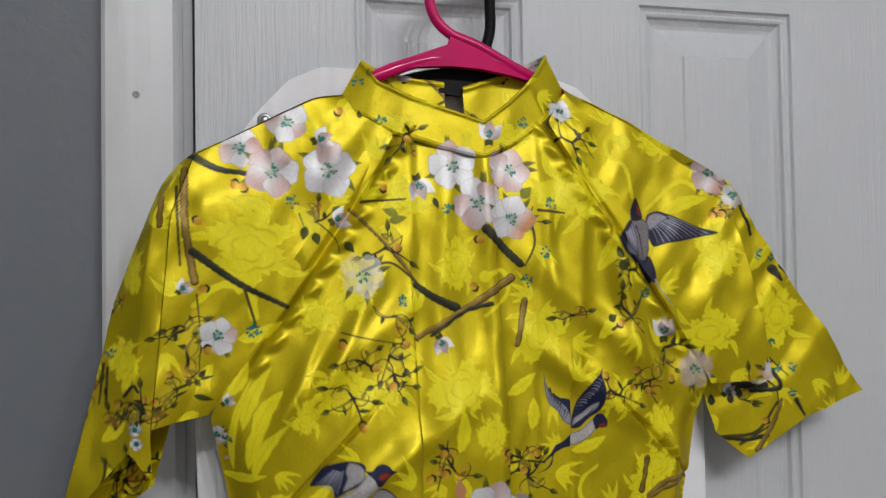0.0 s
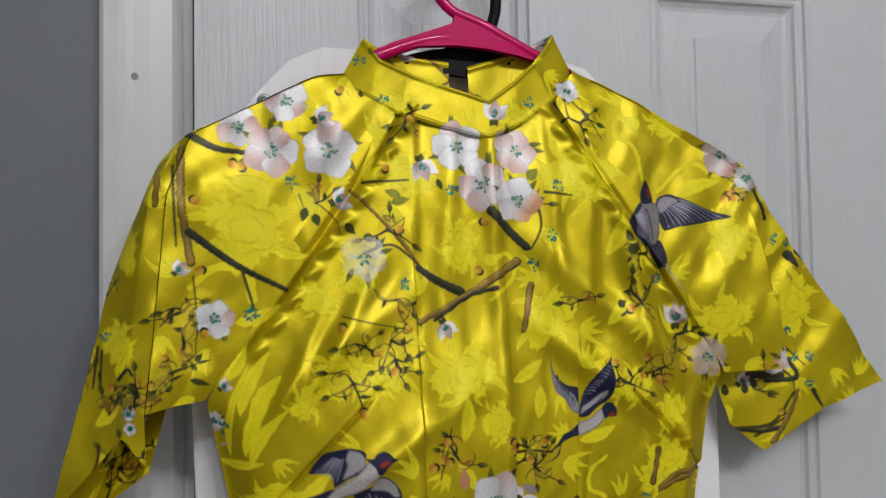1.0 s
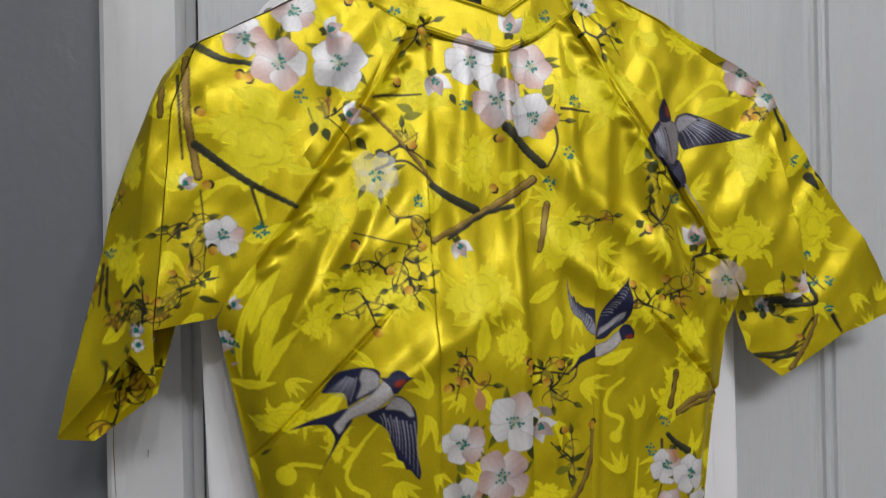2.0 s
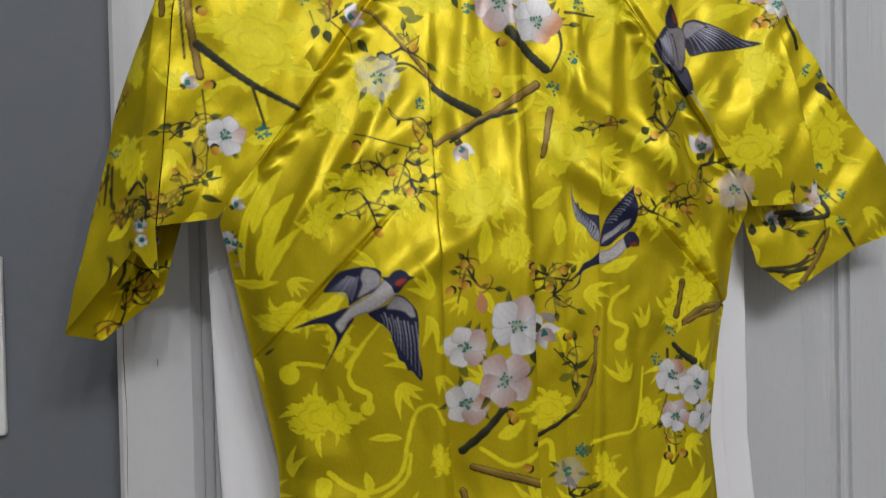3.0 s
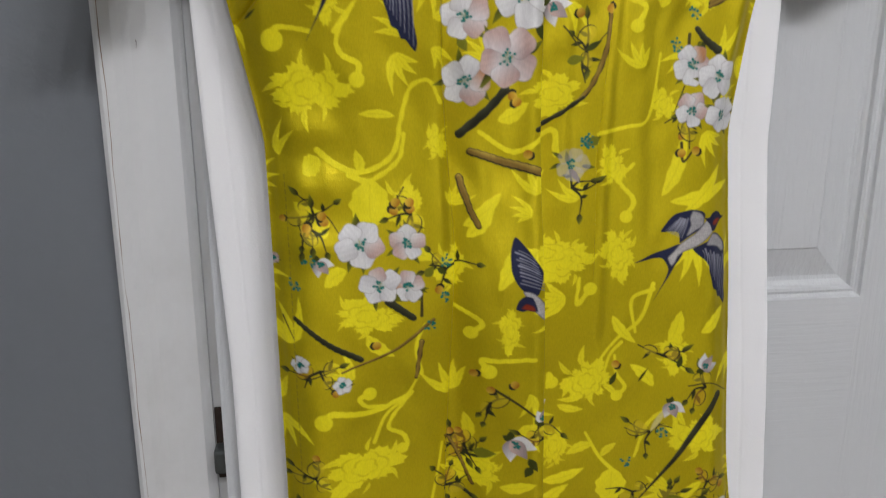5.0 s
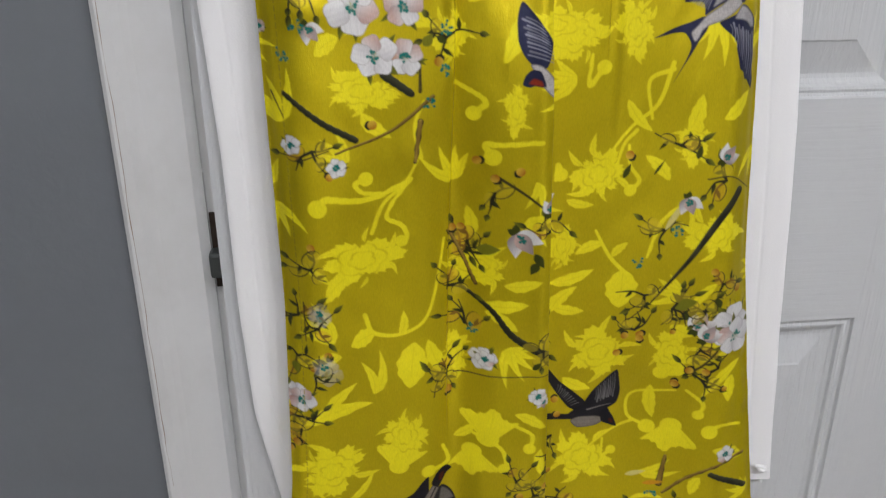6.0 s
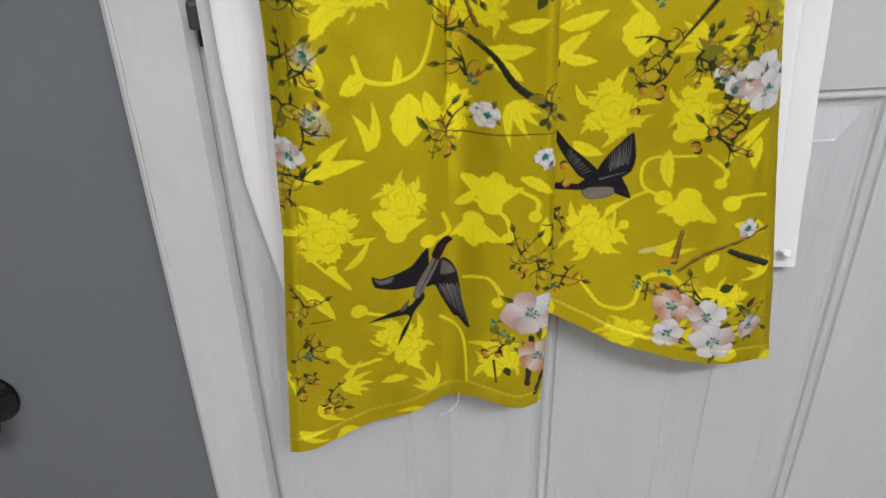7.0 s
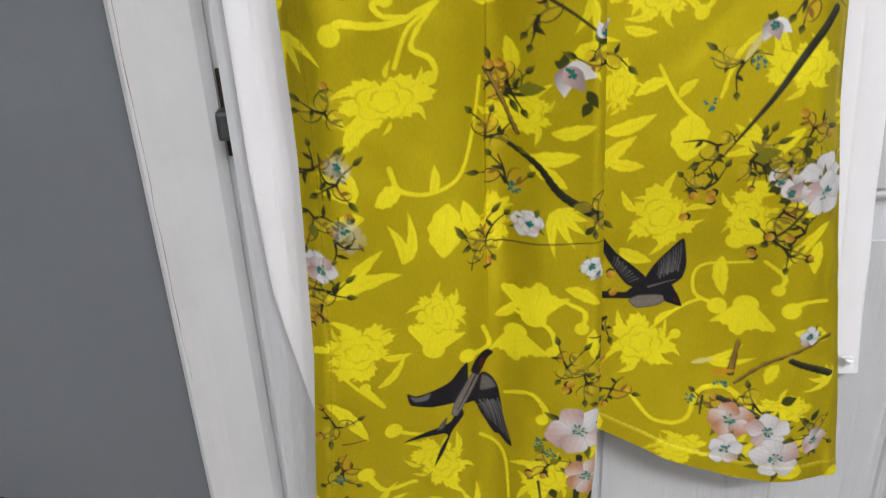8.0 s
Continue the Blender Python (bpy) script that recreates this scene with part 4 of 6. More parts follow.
woven_leaf(-0.1278, 0.8744, 0.0265, 0.0038, 1.37, -0.7)
woven_leaf(-0.1186, 0.8075, 0.0235, 0.0025, 0.35, 0.7)
woven_vine(((-0.1393, 0.8214), (-0.1261, 0.8052), (-0.1159, 0.792), (-0.1258, 0.8097)), 0.0029, 0.0034)
woven_tulip(-0.0352, 0.8369, 0.0168, -1.5)
woven_tulip(-0.0253, 0.8447, 0.0193, 1.5)
woven_leaf(-0.0467, 0.8446, 0.0172, 0.0029, 0.31, 0.5)
woven_vine(((-0.0359, 0.8496), (-0.0183, 0.8415), (-0.0127, 0.8306), (-0.0144, 0.8241)), 0.0038, 0.0042)
woven_vine(((-0.0078, 0.8581), (0.0032, 0.8515), (0.0019, 0.8406)), 0.0034, 0.0042)
woven_leaf(-0.008, 0.8662, 0.022, 0.0034, -0.17, -0.4)
woven_leaf(0.0092, 0.8403, 0.0227, 0.0034, -1.72, 0.4)
woven_peony(-0.0836, 0.743, 0.0183, 0.0196)
woven_vine(((-0.0414, 0.7905), (-0.0268, 0.7938), (-0.018, 0.7823), (-0.0201, 0.7749)), 0.0038, 0.0038)
woven_vine(((-0.0402, 0.706), (-0.0428, 0.7442), (-0.0572, 0.7594)), 0.0025, 0)
woven_vine(((-0.1001, 0.7267), (-0.1204, 0.7235), (-0.131, 0.7406)), 0.0042, 0.0055)
woven_peony(-0.0165, 0.7308, 0.0161, 0.0186)
woven_leaf(-0.1501, 0.801, 0.0382, 0.0042, -0.66, -0.4)
woven_vine(((-0.0868, 0.7656), (-0.1021, 0.767), (-0.1115, 0.7716)), 0.0034, 0.0055)
woven_leaf(-0.0586, 0.7988, 0.0221, 0.0038, -3.43, 0.4)
woven_vine(((-0.0542, 0.8391), (-0.0506, 0.8251), (-0.0641, 0.8216)), 0.0038, 0.005)
woven_leaf(-0.0807, 0.7119, 0.021, 0.0029, -3.05, 0.3)
woven_peony(0.0398, 1.0241, 0.0154, 0.0154)
woven_leaf(0.0217, 1.0076, 0.016, 0.0025, -0.48, 0.4)
woven_vine(((0.0501, 1.0277), (0.0535, 1.0414), (0.0604, 1.0502)), 0.0025, 0)
woven_vine(((0.0567, 1.0413), (0.0583, 1.0292), (0.0646, 1.0196), (0.0598, 1.0132)), 0.0029, 0.0038)
woven_peony(0.0207, 0.9772, 0.0084, 0.0159)
woven_vine(((0.0409, 0.9875), (0.0507, 0.9702), (0.0625, 0.9576)), 0.0029, 0)
woven_leaf(0.0459, 0.9789, 0.0174, 0.0032, -3.02, 0.4)
woven_leaf(0.0523, 0.9701, 0.0125, 0.0025, 1.11, -0.4)
woven_leaf(0.0599, 0.9612, 0.0272, 0.0088, -1.58, 0.0)
woven_leaf(0.0166, 0.931, 0.0211, 0.0042, 1.35, -0.7)
woven_leaf(0.0171, 0.9348, 0.0201, 0.0032, -0.38, 0.3)
woven_leaf(0.0142, 0.9519, 0.0277, 0.0036, 0.04, 0.4)
woven_vine(((0.0145, 1.0206), (0.0154, 1.03), (0.0174, 1.0237)), 0.0038, 0.0042)
woven_peony(0.0498, 0.8996, 0.0203, 0.0181)
woven_tulip(0.0919, 0.8823, 0.0143, 0.9)
woven_leaf(0.088, 0.8731, 0.0265, 0.0038, -1.66, 0.3)
woven_tulip(0.1041, 0.8432, 0.0185, -1.6)
woven_vine(((0.1039, 0.8702), (0.0766, 0.8656), (0.0749, 0.8477), (0.0887, 0.8388)), 0.0025, 0.0055)
woven_peony(0.0449, 0.8137, 0.0203, 0.0189)
woven_vine(((0.0497, 0.8221), (0.0666, 0.8362), (0.0791, 0.8432)), 0.0025, 0)
woven_vine(((0.0594, 0.8277), (0.0596, 0.814), (0.066, 0.8183)), 0.0029, 0.0034)
woven_vine(((0.0377, 0.78), (0.0552, 0.7573), (0.0749, 0.758), (0.0825, 0.7786), (0.097, 0.7824), (0.1086, 0.7739)), 0.0038, 0)
woven_peony(0.072, 0.7368, 0.0178, 0.0108)
woven_peony(0.0973, 0.9005, 0.0135, 0.0159)
woven_leaf(0.1433, 0.8953, 0.0362, 0.0034, -2.55, 0.4)
woven_leaf(0.1384, 0.8845, 0.0203, 0.0042, -1.81, 0.3)
woven_vine(((0.1102, 0.8715), (0.1217, 0.8618), (0.1197, 0.8526)), 0.0034, 0.0038)
woven_peony(0.1291, 0.7681, 0.0239, 0.0108)
woven_vine(((0.1506, 0.8434), (0.135, 0.8447), (0.1284, 0.8394)), 0.0034, 0.0055)
woven_peony(0.1122, 0.9859, 0.0173, 0.0143)
woven_leaf(0.1259, 0.8018, 0.0153, 0.0034, -2.16, 0.3)
woven_leaf(0.1174, 0.9533, 0.0222, 0.0029, -2.46, 0.4)
woven_leaf(0.1546, 0.8167, 0.0235, 0.0046, 2.57, 0.3)
woven_leaf(0.0937, 0.9214, 0.0158, 0.0042, -0.62, 0.2)
woven_vine(((0.0739, 0.9698), (0.0809, 0.9936), (0.0949, 1.0038), (0.0988, 0.9872)), 0.0034, 0)
woven_leaf(0.0277, 0.8802, 0.0215, 0.0038, -0.78, 0.4)
woven_peony(0.0194, 1.1047, 0.0168, 0.0137)
woven_leaf(-0.0222, 1.0922, 0.0312, 0.0042, 1.06, 0.2)
woven_peony(-0.015, 1.0667, 0.0072, 0.0137)
woven_peony(0.0534, 1.1082, 0.0105, 0.0165)
woven_vine(((0.045, 1.0363), (0.0582, 1.0537), (0.0711, 1.066), (0.0768, 1.0891)), 0.0029, 0)
woven_vine(((0.0686, 1.0569), (0.0643, 1.0789), (0.0772, 1.0856)), 0.0029, 0)
woven_leaf(0.0535, 1.0683, 0.0236, 0.0029, -1.16, 0.4)
woven_peony(-0.0986, 1.0789, 0.0191, 0.0112)
woven_peony(-0.0504, 1.1067, 0.0088, 0.0143)
woven_vine(((0.0004, 1.0489), (-0.019, 1.0469), (-0.0304, 1.0466), (-0.0262, 1.0392)), 0.0042, 0.005)
woven_vine(((-0.0472, 1.0819), (-0.0313, 1.072), (-0.0373, 1.0646)), 0.0038, 0.0042)
woven_vine(((-0.065, 1.0725), (-0.0701, 1.0587), (-0.067, 1.0405)), 0.0029, 0)
woven_leaf(-0.0408, 1.1238, 0.0256, 0.0042, 0.70, 0.3)
woven_leaf(-0.1209, 1.1258, 0.0251, 0.0055, 1.90, 0.5)
woven_leaf(-0.1098, 1.1067, 0.0151, 0.0042, -2.82, 0.4)
woven_vine(((-0.0764, 1.1836), (-0.0798, 1.1694), (-0.0952, 1.1579), (-0.107, 1.1611)), 0.0034, 0)
woven_leaf(-0.099, 1.067, 0.0202, 0.0038, -1.11, 0.5)
woven_vine(((0.03, 1.0944), (0.0298, 1.0769), (0.0371, 1.0874)), 0.0034, 0.0042)
woven_leaf(0.0903, 1.0491, 0.0223, 0.0038, 1.11, 0.3)
woven_peony(0.0942, 1.0419, 0.0096, 0.0124)
woven_leaf(0.1091, 1.0569, 0.0212, 0.0038, 0.47, 0.4)
woven_leaf(0.0824, 1.0195, 0.0208, 0.0034, 2.06, 0.4)
woven_leaf(-0.0813, 1.1248, 0.0262, 0.0042, -0.77, 0.4)
woven_peony(-0.1273, 1.2081, 0.0199, 0.0151)
woven_vine(((-0.1029, 1.2503), (-0.1114, 1.2359), (-0.1094, 1.2261), (-0.1006, 1.221), (-0.1015, 1.2129)), 0.0034, 0.0042)
woven_vine(((-0.1257, 1.2377), (-0.1417, 1.2398), (-0.1452, 1.2332)), 0.0038, 0.0059)
woven_vine(((-0.0564, 1.2006), (-0.0631, 1.2121), (-0.0727, 1.2088), (-0.0782, 1.1914), (-0.0809, 1.1766), (-0.0887, 1.1669), (-0.102, 1.1627), (-0.1149, 1.1676), (-0.1237, 1.1751)), 0.0034, 0)
woven_leaf(-0.102, 1.1627, 0.0114, 0.0029, 1.23, 0.6)
woven_leaf(-0.1226, 1.1702, 0.0123, 0.005, -2.63, 0.3)
woven_leaf(-0.0955, 1.1589, 0.0295, 0.0097, -1.60, 0.0)
woven_peony(-0.0586, 1.1789, 0.0061, 0.0101)
woven_leaf(-0.1576, 1.2855, 0.0363, 0.0034, 1.34, -0.5)
woven_leaf(-0.1606, 1.2904, 0.0419, 0.0038, 1.46, -0.4)
woven_leaf(-0.169, 1.289, 0.0513, 0.0021, 1.74, -0.5)
woven_leaf(-0.1758, 1.2876, 0.0251, 0.0025, -0.31, 0.4)
woven_peony(-0.1456, 1.266, 0.0197, 0.0084)
woven_peony(-0.0814, 1.3355, 0.0147, 0.0147)
woven_peony(-0.0123, 1.3037, 0.0083, 0.015)
woven_leaf(-0.0341, 1.2943, 0.0251, 0.0042, 1.23, 0.3)
woven_peony(0.0091, 1.2041, 0.0166, 0.0111)
woven_vine(((0.0615, 1.2775), (0.0515, 1.2691), (0.0503, 1.2571), (0.0599, 1.2516), (0.0561, 1.2414)), 0.0034, 0.0038)
woven_peony(0.0468, 1.1623, 0.0082, 0.0127)
woven_vine(((0.0599, 1.1632), (0.0523, 1.153), (0.0612, 1.1419), (0.0572, 1.1316)), 0.0034, 0.0038)
woven_vine(((0.0715, 1.2264), (0.0677, 1.1908), (0.0544, 1.1849), (0.0367, 1.1812)), 0.0025, 0)
woven_peony(0.0076, 1.1105, 0.0206, 0.0097)
woven_leaf(0.0792, 1.1436, 0.0389, 0.0042, 0.99, 0.4)
woven_leaf(0.0844, 1.1399, 0.041, 0.0038, 0.04, 0.3)
woven_leaf(0.0934, 1.1323, 0.0366, 0.0034, 0.67, 0.3)
woven_peony(-0.1173, 1.2557, 0.009, 0.0129)
woven_leaf(0.0438, 1.2881, 0.0247, 0.0034, 0.11, 0.3)
woven_peony(0.1074, 1.3029, 0.0096, 0.0141)
woven_leaf(-0.1313, 1.2673, 0.0235, 0.0034, 0.32, 0.5)
woven_vine(((-0.0931, 1.2632), (-0.1062, 1.2471), (-0.1129, 1.2376)), 0.0025, 0)
woven_leaf(-0.0426, 1.1303, 0.0277, 0.0038, 0.50, 0.3)
woven_peony(0.0944, 1.2609, 0.0128, 0.0106)
woven_leaf(-0.0814, 1.1933, 0.0196, 0.0021, 2.93, 0.2)
woven_vine(((-0.0345, 1.184), (-0.0138, 1.1725), (0.0093, 1.1836), (0.0124, 1.1697)), 0.0038, 0)
woven_peony(-0.0762, 1.1432, 0.0105, 0.0129)
woven_leaf(-0.024, 1.1902, 0.0187, 0.0038, 0.23, 0.4)
woven_leaf(0.0159, 1.3038, 0.02, 0.0038, 1.31, 0.2)
woven_leaf(-0.0273, 1.2647, 0.0191, 0.0034, 1.90, 0.3)
woven_peony(-0.1265, 1.32, 0.0095, 0.0093)
woven_peony(0.0761, 1.1975, 0.0073, 0.0093)
woven_peony(-0.1593, 1.4217, 0.028, 0.0224)
woven_vine(((-0.1904, 1.3886), (-0.1758, 1.4), (-0.1595, 1.3963), (-0.1563, 1.3809)), 0.0059, 0)
woven_peony(-0.0624, 1.4545, 0.0162, 0.0124)
woven_peony(-0.093, 1.4002, 0.0122, 0.0192)
woven_peony(-0.031, 1.4097, 0.0124, 0.0158)
woven_peony(0.0491, 1.4565, 0.0232, 0.021)
woven_peony(0.0234, 1.3654, 0.0166, 0.0196)
woven_peony(-0.0314, 1.333, 0.0191, 0.0174)
woven_peony(-0.1069, 1.3357, 0.0172, 0.0146)
woven_leaf(-0.1635, 1.3141, 0.0381, 0.0038, 1.43, -0.4)
woven_leaf(-0.1569, 1.3107, 0.0296, 0.0042, 1.29, -0.4)
woven_leaf(-0.1731, 1.3344, 0.0218, 0.0034, 0.61, 0.5)
woven_vine(((0.0927, 1.4536), (0.0883, 1.4745), (0.0762, 1.4838), (0.0785, 1.4952), (0.0887, 1.4916)), 0.0042, 0.005)
woven_vine(((0.1041, 1.446), (0.1299, 1.4654), (0.1468, 1.4577)), 0.0038, 0)
woven_leaf(0.1166, 1.4422, 0.0349, 0.0042, 0.62, -0.4)
woven_peony(0.1442, 1.3609, 0.0242, 0.0154)
woven_peony(0.1522, 1.4168, 0.0157, 0.0187)
woven_peony(0.1052, 1.2747, 0.0132, 0.0134)
woven_leaf(-0.0089, 1.4488, 0.029, 0.0038, 0.10, 0.4)
woven_leaf(-0.1189, 1.4282, 0.0237, 0.005, 1.85, 0.4)
woven_peony(0.2061, 1.3707, 0.0182, 0.0198)
woven_leaf(0.1802, 1.4028, 0.0315, 0.0038, 0.50, 0.4)
woven_peony(0.1137, 1.4922, 0.0169, 0.0093)
woven_leaf(-0.0723, 1.3653, 0.0218, 0.0038, -0.98, 0.4)
woven_vine(((-0.0135, 1.3772), (0.0026, 1.3911), (-0.0008, 1.4056), (-0.0128, 1.4022)), 0.0034, 0.0038)
woven_leaf(0.0654, 1.4046, 0.0319, 0.0042, 0.93, 0.3)
woven_leaf(-0.0006, 1.3271, 0.0239, 0.0034, 0.32, 0.3)
woven_leaf(-0.1663, 1.3678, 0.0269, 0.0038, 0.05, 0.4)
woven_peony(-0.2297, 1.3569, 0.0092, 0.0163)
woven_peony(-0.2248, 1.4091, 0.0068, 0.0132)
woven_leaf(-0.2421, 1.3122, 0.023, 0.0038, 0.59, 0.4)
woven_peony(-0.0678, 1.5003, 0.0118, 0.0073)
woven_peony(0.007, 1.4945, 0.0132, 0.0084)
woven_peony(0.0752, 1.3224, 0.018, 0.013)
woven_leaf(0.0799, 1.3745, 0.0206, 0.0038, -2.60, 0.3)
woven_peony(-0.1198, 1.3803, 0.0112, 0.0102)
woven_leaf(-0.1458, 1.4421, 0.0213, 0.0038, 2.37, 0.4)
# smaller curling leaves wherever the ground lies bare
weave_rng = np.random.default_rng(23)
for k in range(1400):
    wx, wz = weave_rng.uniform(-0.285, 0.285), weave_rng.uniform(0.66, 1.55)
    reach = 0.0085 if wz > 1.12 else 0.0115
    where, _, _ = PRINT.window(wx, wz, reach)
    if PRINT.data[where][..., 3].max(initial=0.0) < 0.5:
        turn, curl = weave_rng.uniform(0, 6.28), weave_rng.choice([-1, 1])
        big = reach * weave_rng.uniform(1.5, 2.2)
        for m in range(weave_rng.integers(2, 6)):
            woven_leaf(wx - 0.4 * big * math.cos(turn), wz - 0.4 * big * math.sin(turn), big * (1 - 0.13 * m), big * (0.13 - 0.015 * m), turn + curl * (0.5 * m - 0.5), curl * (1.0 - 0.15 * m))

# ---- the print: birds, blossom and branches ----
for x, z in ((-0.24, 1.383), (-0.252, 1.339), (-0.222, 1.295), (-0.234, 1.319), (-0.194, 1.356), (-0.071, 1.379), (0.045, 1.376), (-0.099, 1.331), (0.076, 1.323),):
    sprig(x, z, 0.017)
for x, z in ((-0.194, 1.375), (-0.119, 1.438), (-0.077, 1.421), (-0.074, 1.344), (-0.092, 1.352), (0.085, 1.405), (0.085, 1.375), (0.113, 1.352), (0.015, 1.435), (0.177, 1.318),):
    sprig(x, z, 0.017)
for x, z in ((0.199, 1.325), (0.17, 1.447), (-0.219, 1.324), (-0.2, 1.34), (0.009, 1.286), (-0.039, 1.286), (-0.063, 1.491), (0.05, 1.49),):
    sprig(x, z, 0.017)
branch((-0.193, 1.478), (-0.178, 1.47), (-0.157, 1.466), w=(0.0050, 0.0030))
cane((-0.196, 1.468), (-0.195, 1.435), (-0.19, 1.402), w=(0.0040, 0.0040))
twig((-0.2, 1.458), (-0.198, 1.412), w=0.0020)
branch((-0.191, 1.42), (-0.165, 1.401), (-0.137, 1.386), w=(0.0050, 0.0030))
twig((-0.162, 1.398), (-0.157, 1.381), (-0.155, 1.374), w=0.0020)
twig((-0.189, 1.395), (-0.187, 1.369), (-0.188, 1.352), w=0.0010)
cane((-0.208, 1.451), (-0.209, 1.435), w=(0.0030, 0.0030))
cane((-0.098, 1.445), (-0.074, 1.421), (-0.058, 1.4), w=(0.0020, 0.0020))
branch((-0.058, 1.398), (-0.047, 1.39), (-0.032, 1.383), w=(0.0040, 0.0060))
twig((-0.091, 1.407), (-0.074, 1.412), (-0.058, 1.4), w=0.0020)
cane((-0.058, 1.365), (-0.024, 1.383), (0.005, 1.401), w=(0.0030, 0.0050))
branch((-0.049, 1.366), (-0.027, 1.38), (-0.009, 1.385), w=(0.0020, 0.0030))
branch((-0.012, 1.433), (-0.001, 1.422), (0.011, 1.41), w=(0.0060, 0.0050))
cane((0.014, 1.386), (0.011, 1.371), (0.008, 1.358), w=(0.0040, 0.0030))
twig((-0.091, 1.45), (-0.063, 1.452), w=0.0020)
twig((0.018, 1.442), (0.021, 1.424), (0.014, 1.409), w=0.0020)
twig((0.024, 1.445), (0.042, 1.443), w=0.0020)
twig((0.073, 1.366), (0.089, 1.377), (0.099, 1.393), w=0.0020)
twig((0.042, 1.509), (0.058, 1.491), (0.066, 1.48), w=0.0010)
twig((-0.119, 1.438), (-0.108, 1.428), (-0.105, 1.418), w=0.0010)
twig((-0.129, 1.443), (-0.125, 1.431), w=0.0010)
branch((0.166, 1.462), (0.177, 1.447), (0.185, 1.429), w=(0.0020, 0.0030))
branch((0.203, 1.404), (0.209, 1.396), w=(0.0070, 0.0020))
branch((0.177, 1.321), (0.197, 1.321), w=(0.0050, 0.0060))
branch((0.193, 1.337), (0.198, 1.321), w=(0.0040, 0.0030))
twig((0.168, 1.284), (0.192, 1.288), (0.206, 1.309), w=0.0030)
twig((0.181, 1.279), (0.201, 1.292), w=0.0020)
cane((0.098, 1.279), (0.095, 1.26), w=(0.0040, 0.0020))
cane((0.1, 1.254), (0.114, 1.263), (0.133, 1.263), w=(0.0040, 0.0030))
twig((-0.002, 1.284), (0.013, 1.284), (0.025, 1.282), w=0.0020)
twig((-0.105, 1.37), (-0.085, 1.365), (-0.064, 1.361), w=0.0010)
twig((-0.24, 1.353), (-0.24, 1.332), w=0.0020)
twig((-0.222, 1.324), (-0.219, 1.332), w=0.0020)
leaf(-0.125, 1.435, 0.0090, 0.0030, -1.8, OLIVE)
leaf(-0.12, 1.431, 0.0080, 0.0030, -1.3, OLIVE)
leaf(-0.102, 1.425, 0.0090, 0.0030, -0.8, OLIVE)
leaf(-0.074, 1.438, 0.0120, 0.0030, 0.2, LEAF)
leaf(-0.068, 1.442, 0.0110, 0.0030, 2.8, LEAF)
leaf(-0.091, 1.418, 0.0080, 0.0030, -0.5, OLIVE)
leaf(0.079, 1.405, 0.0100, 0.0040, 1.0, OLIVE)
leaf(0.081, 1.413, 0.0090, 0.0030, 2.0, OLIVE)
leaf(0.071, 1.372, 0.0070, 0.0030, 0.5, OLIVE)
leaf(0.013, 1.453, 0.0100, 0.0040, 0.8, LEAF)
leaf(-0.19, 1.475, 0.0090, 0.0020, -0.4, OLIVE)
leaf(-0.091, 1.503, 0.0070, 0.0020, 1.5, OLIVE)
leaf(-0.085, 1.534, 0.0060, 0.0030, 0.5, LEAF)
leaf(-0.188, 1.346, 0.0060, 0.0020, 0.9, OLIVE)
leaf(-0.203, 1.34, 0.0150, 0.0010, 0.3, OLIVE)
leaf(-0.191, 1.336, 0.0120, 0.0020, -0.3, OLIVE)
leaf(-0.177, 1.365, 0.0090, 0.0020, 0.6, OLIVE)
leaf(-0.045, 1.453, 0.0080, 0.0020, -1.2, OLIVE)
blossom(-0.164, 1.483, 0.0135, ROSE)
blossom(-0.145, 1.469, 0.016, PALE)
blossom(-0.111, 1.47, 0.017, WHITE)
blossom(-0.136, 1.499, 0.0135, PALE)
blossom(-0.032, 1.474, 0.0155, WHITE)
blossom(-0.016, 1.449, 0.0175, PALE)
blossom(0.006, 1.439, 0.015, PEACH)
blossom(0.006, 1.471, 0.015, PALE)
blossom(-0.091, 1.404, 0.0145, CREAM, faint=0.3)
blossom(-0.177, 1.37, 0.0115, WHITE)
blossom(0.153, 1.472, 0.015, ROSE)
blossom(0.136, 1.337, 0.0135, PALE, faint=0.5)
blossom(0.044, 1.512, 0.008, WHITE)
side_blossom(-0.055, 1.464, 0.011, -1.2)
side_blossom(-0.108, 1.438, 0.009, 0.4)
side_blossom(0.113, 1.36, 0.0115, 1.6)
side_blossom(-0.198, 1.397, 0.0065, 0.8)
side_blossom(-0.044, 1.364, 0.0085, -1.1)
side_blossom(-0.007, 1.491, 0.0105, 1.5)
side_blossom(-0.118, 1.488, 0.009, 0.4)
side_blossom(-0.174, 1.33, 0.0055, 0.6)
blossom(0.17, 1.456, 0.01, PEACH, faint=0.7)
blossom(0.193, 1.333, 0.01, PEACH, faint=0.8)
swallow(PERCHING, 0.0995, 1.4269, BROWN_INKS)
for x, z in ((-0.188, 1.438), (-0.185, 1.398), (-0.104, 1.507), (-0.077, 1.459), (-0.07, 1.421), (-0.105, 1.363), (-0.02, 1.396), (-0.016, 1.426), (-0.162, 1.458), (-0.046, 1.283), (-0.044, 1.295), (-0.002, 1.291), (0.019, 1.289), (0.101, 1.327), (0.079, 1.37), (-0.167, 1.46),):
    bud(x, z)
for x, z in ((-0.061, 1.491), (-0.085, 1.348), (-0.074, 1.337), (-0.183, 1.362), (0.16, 1.443),):
    bud(x, z)
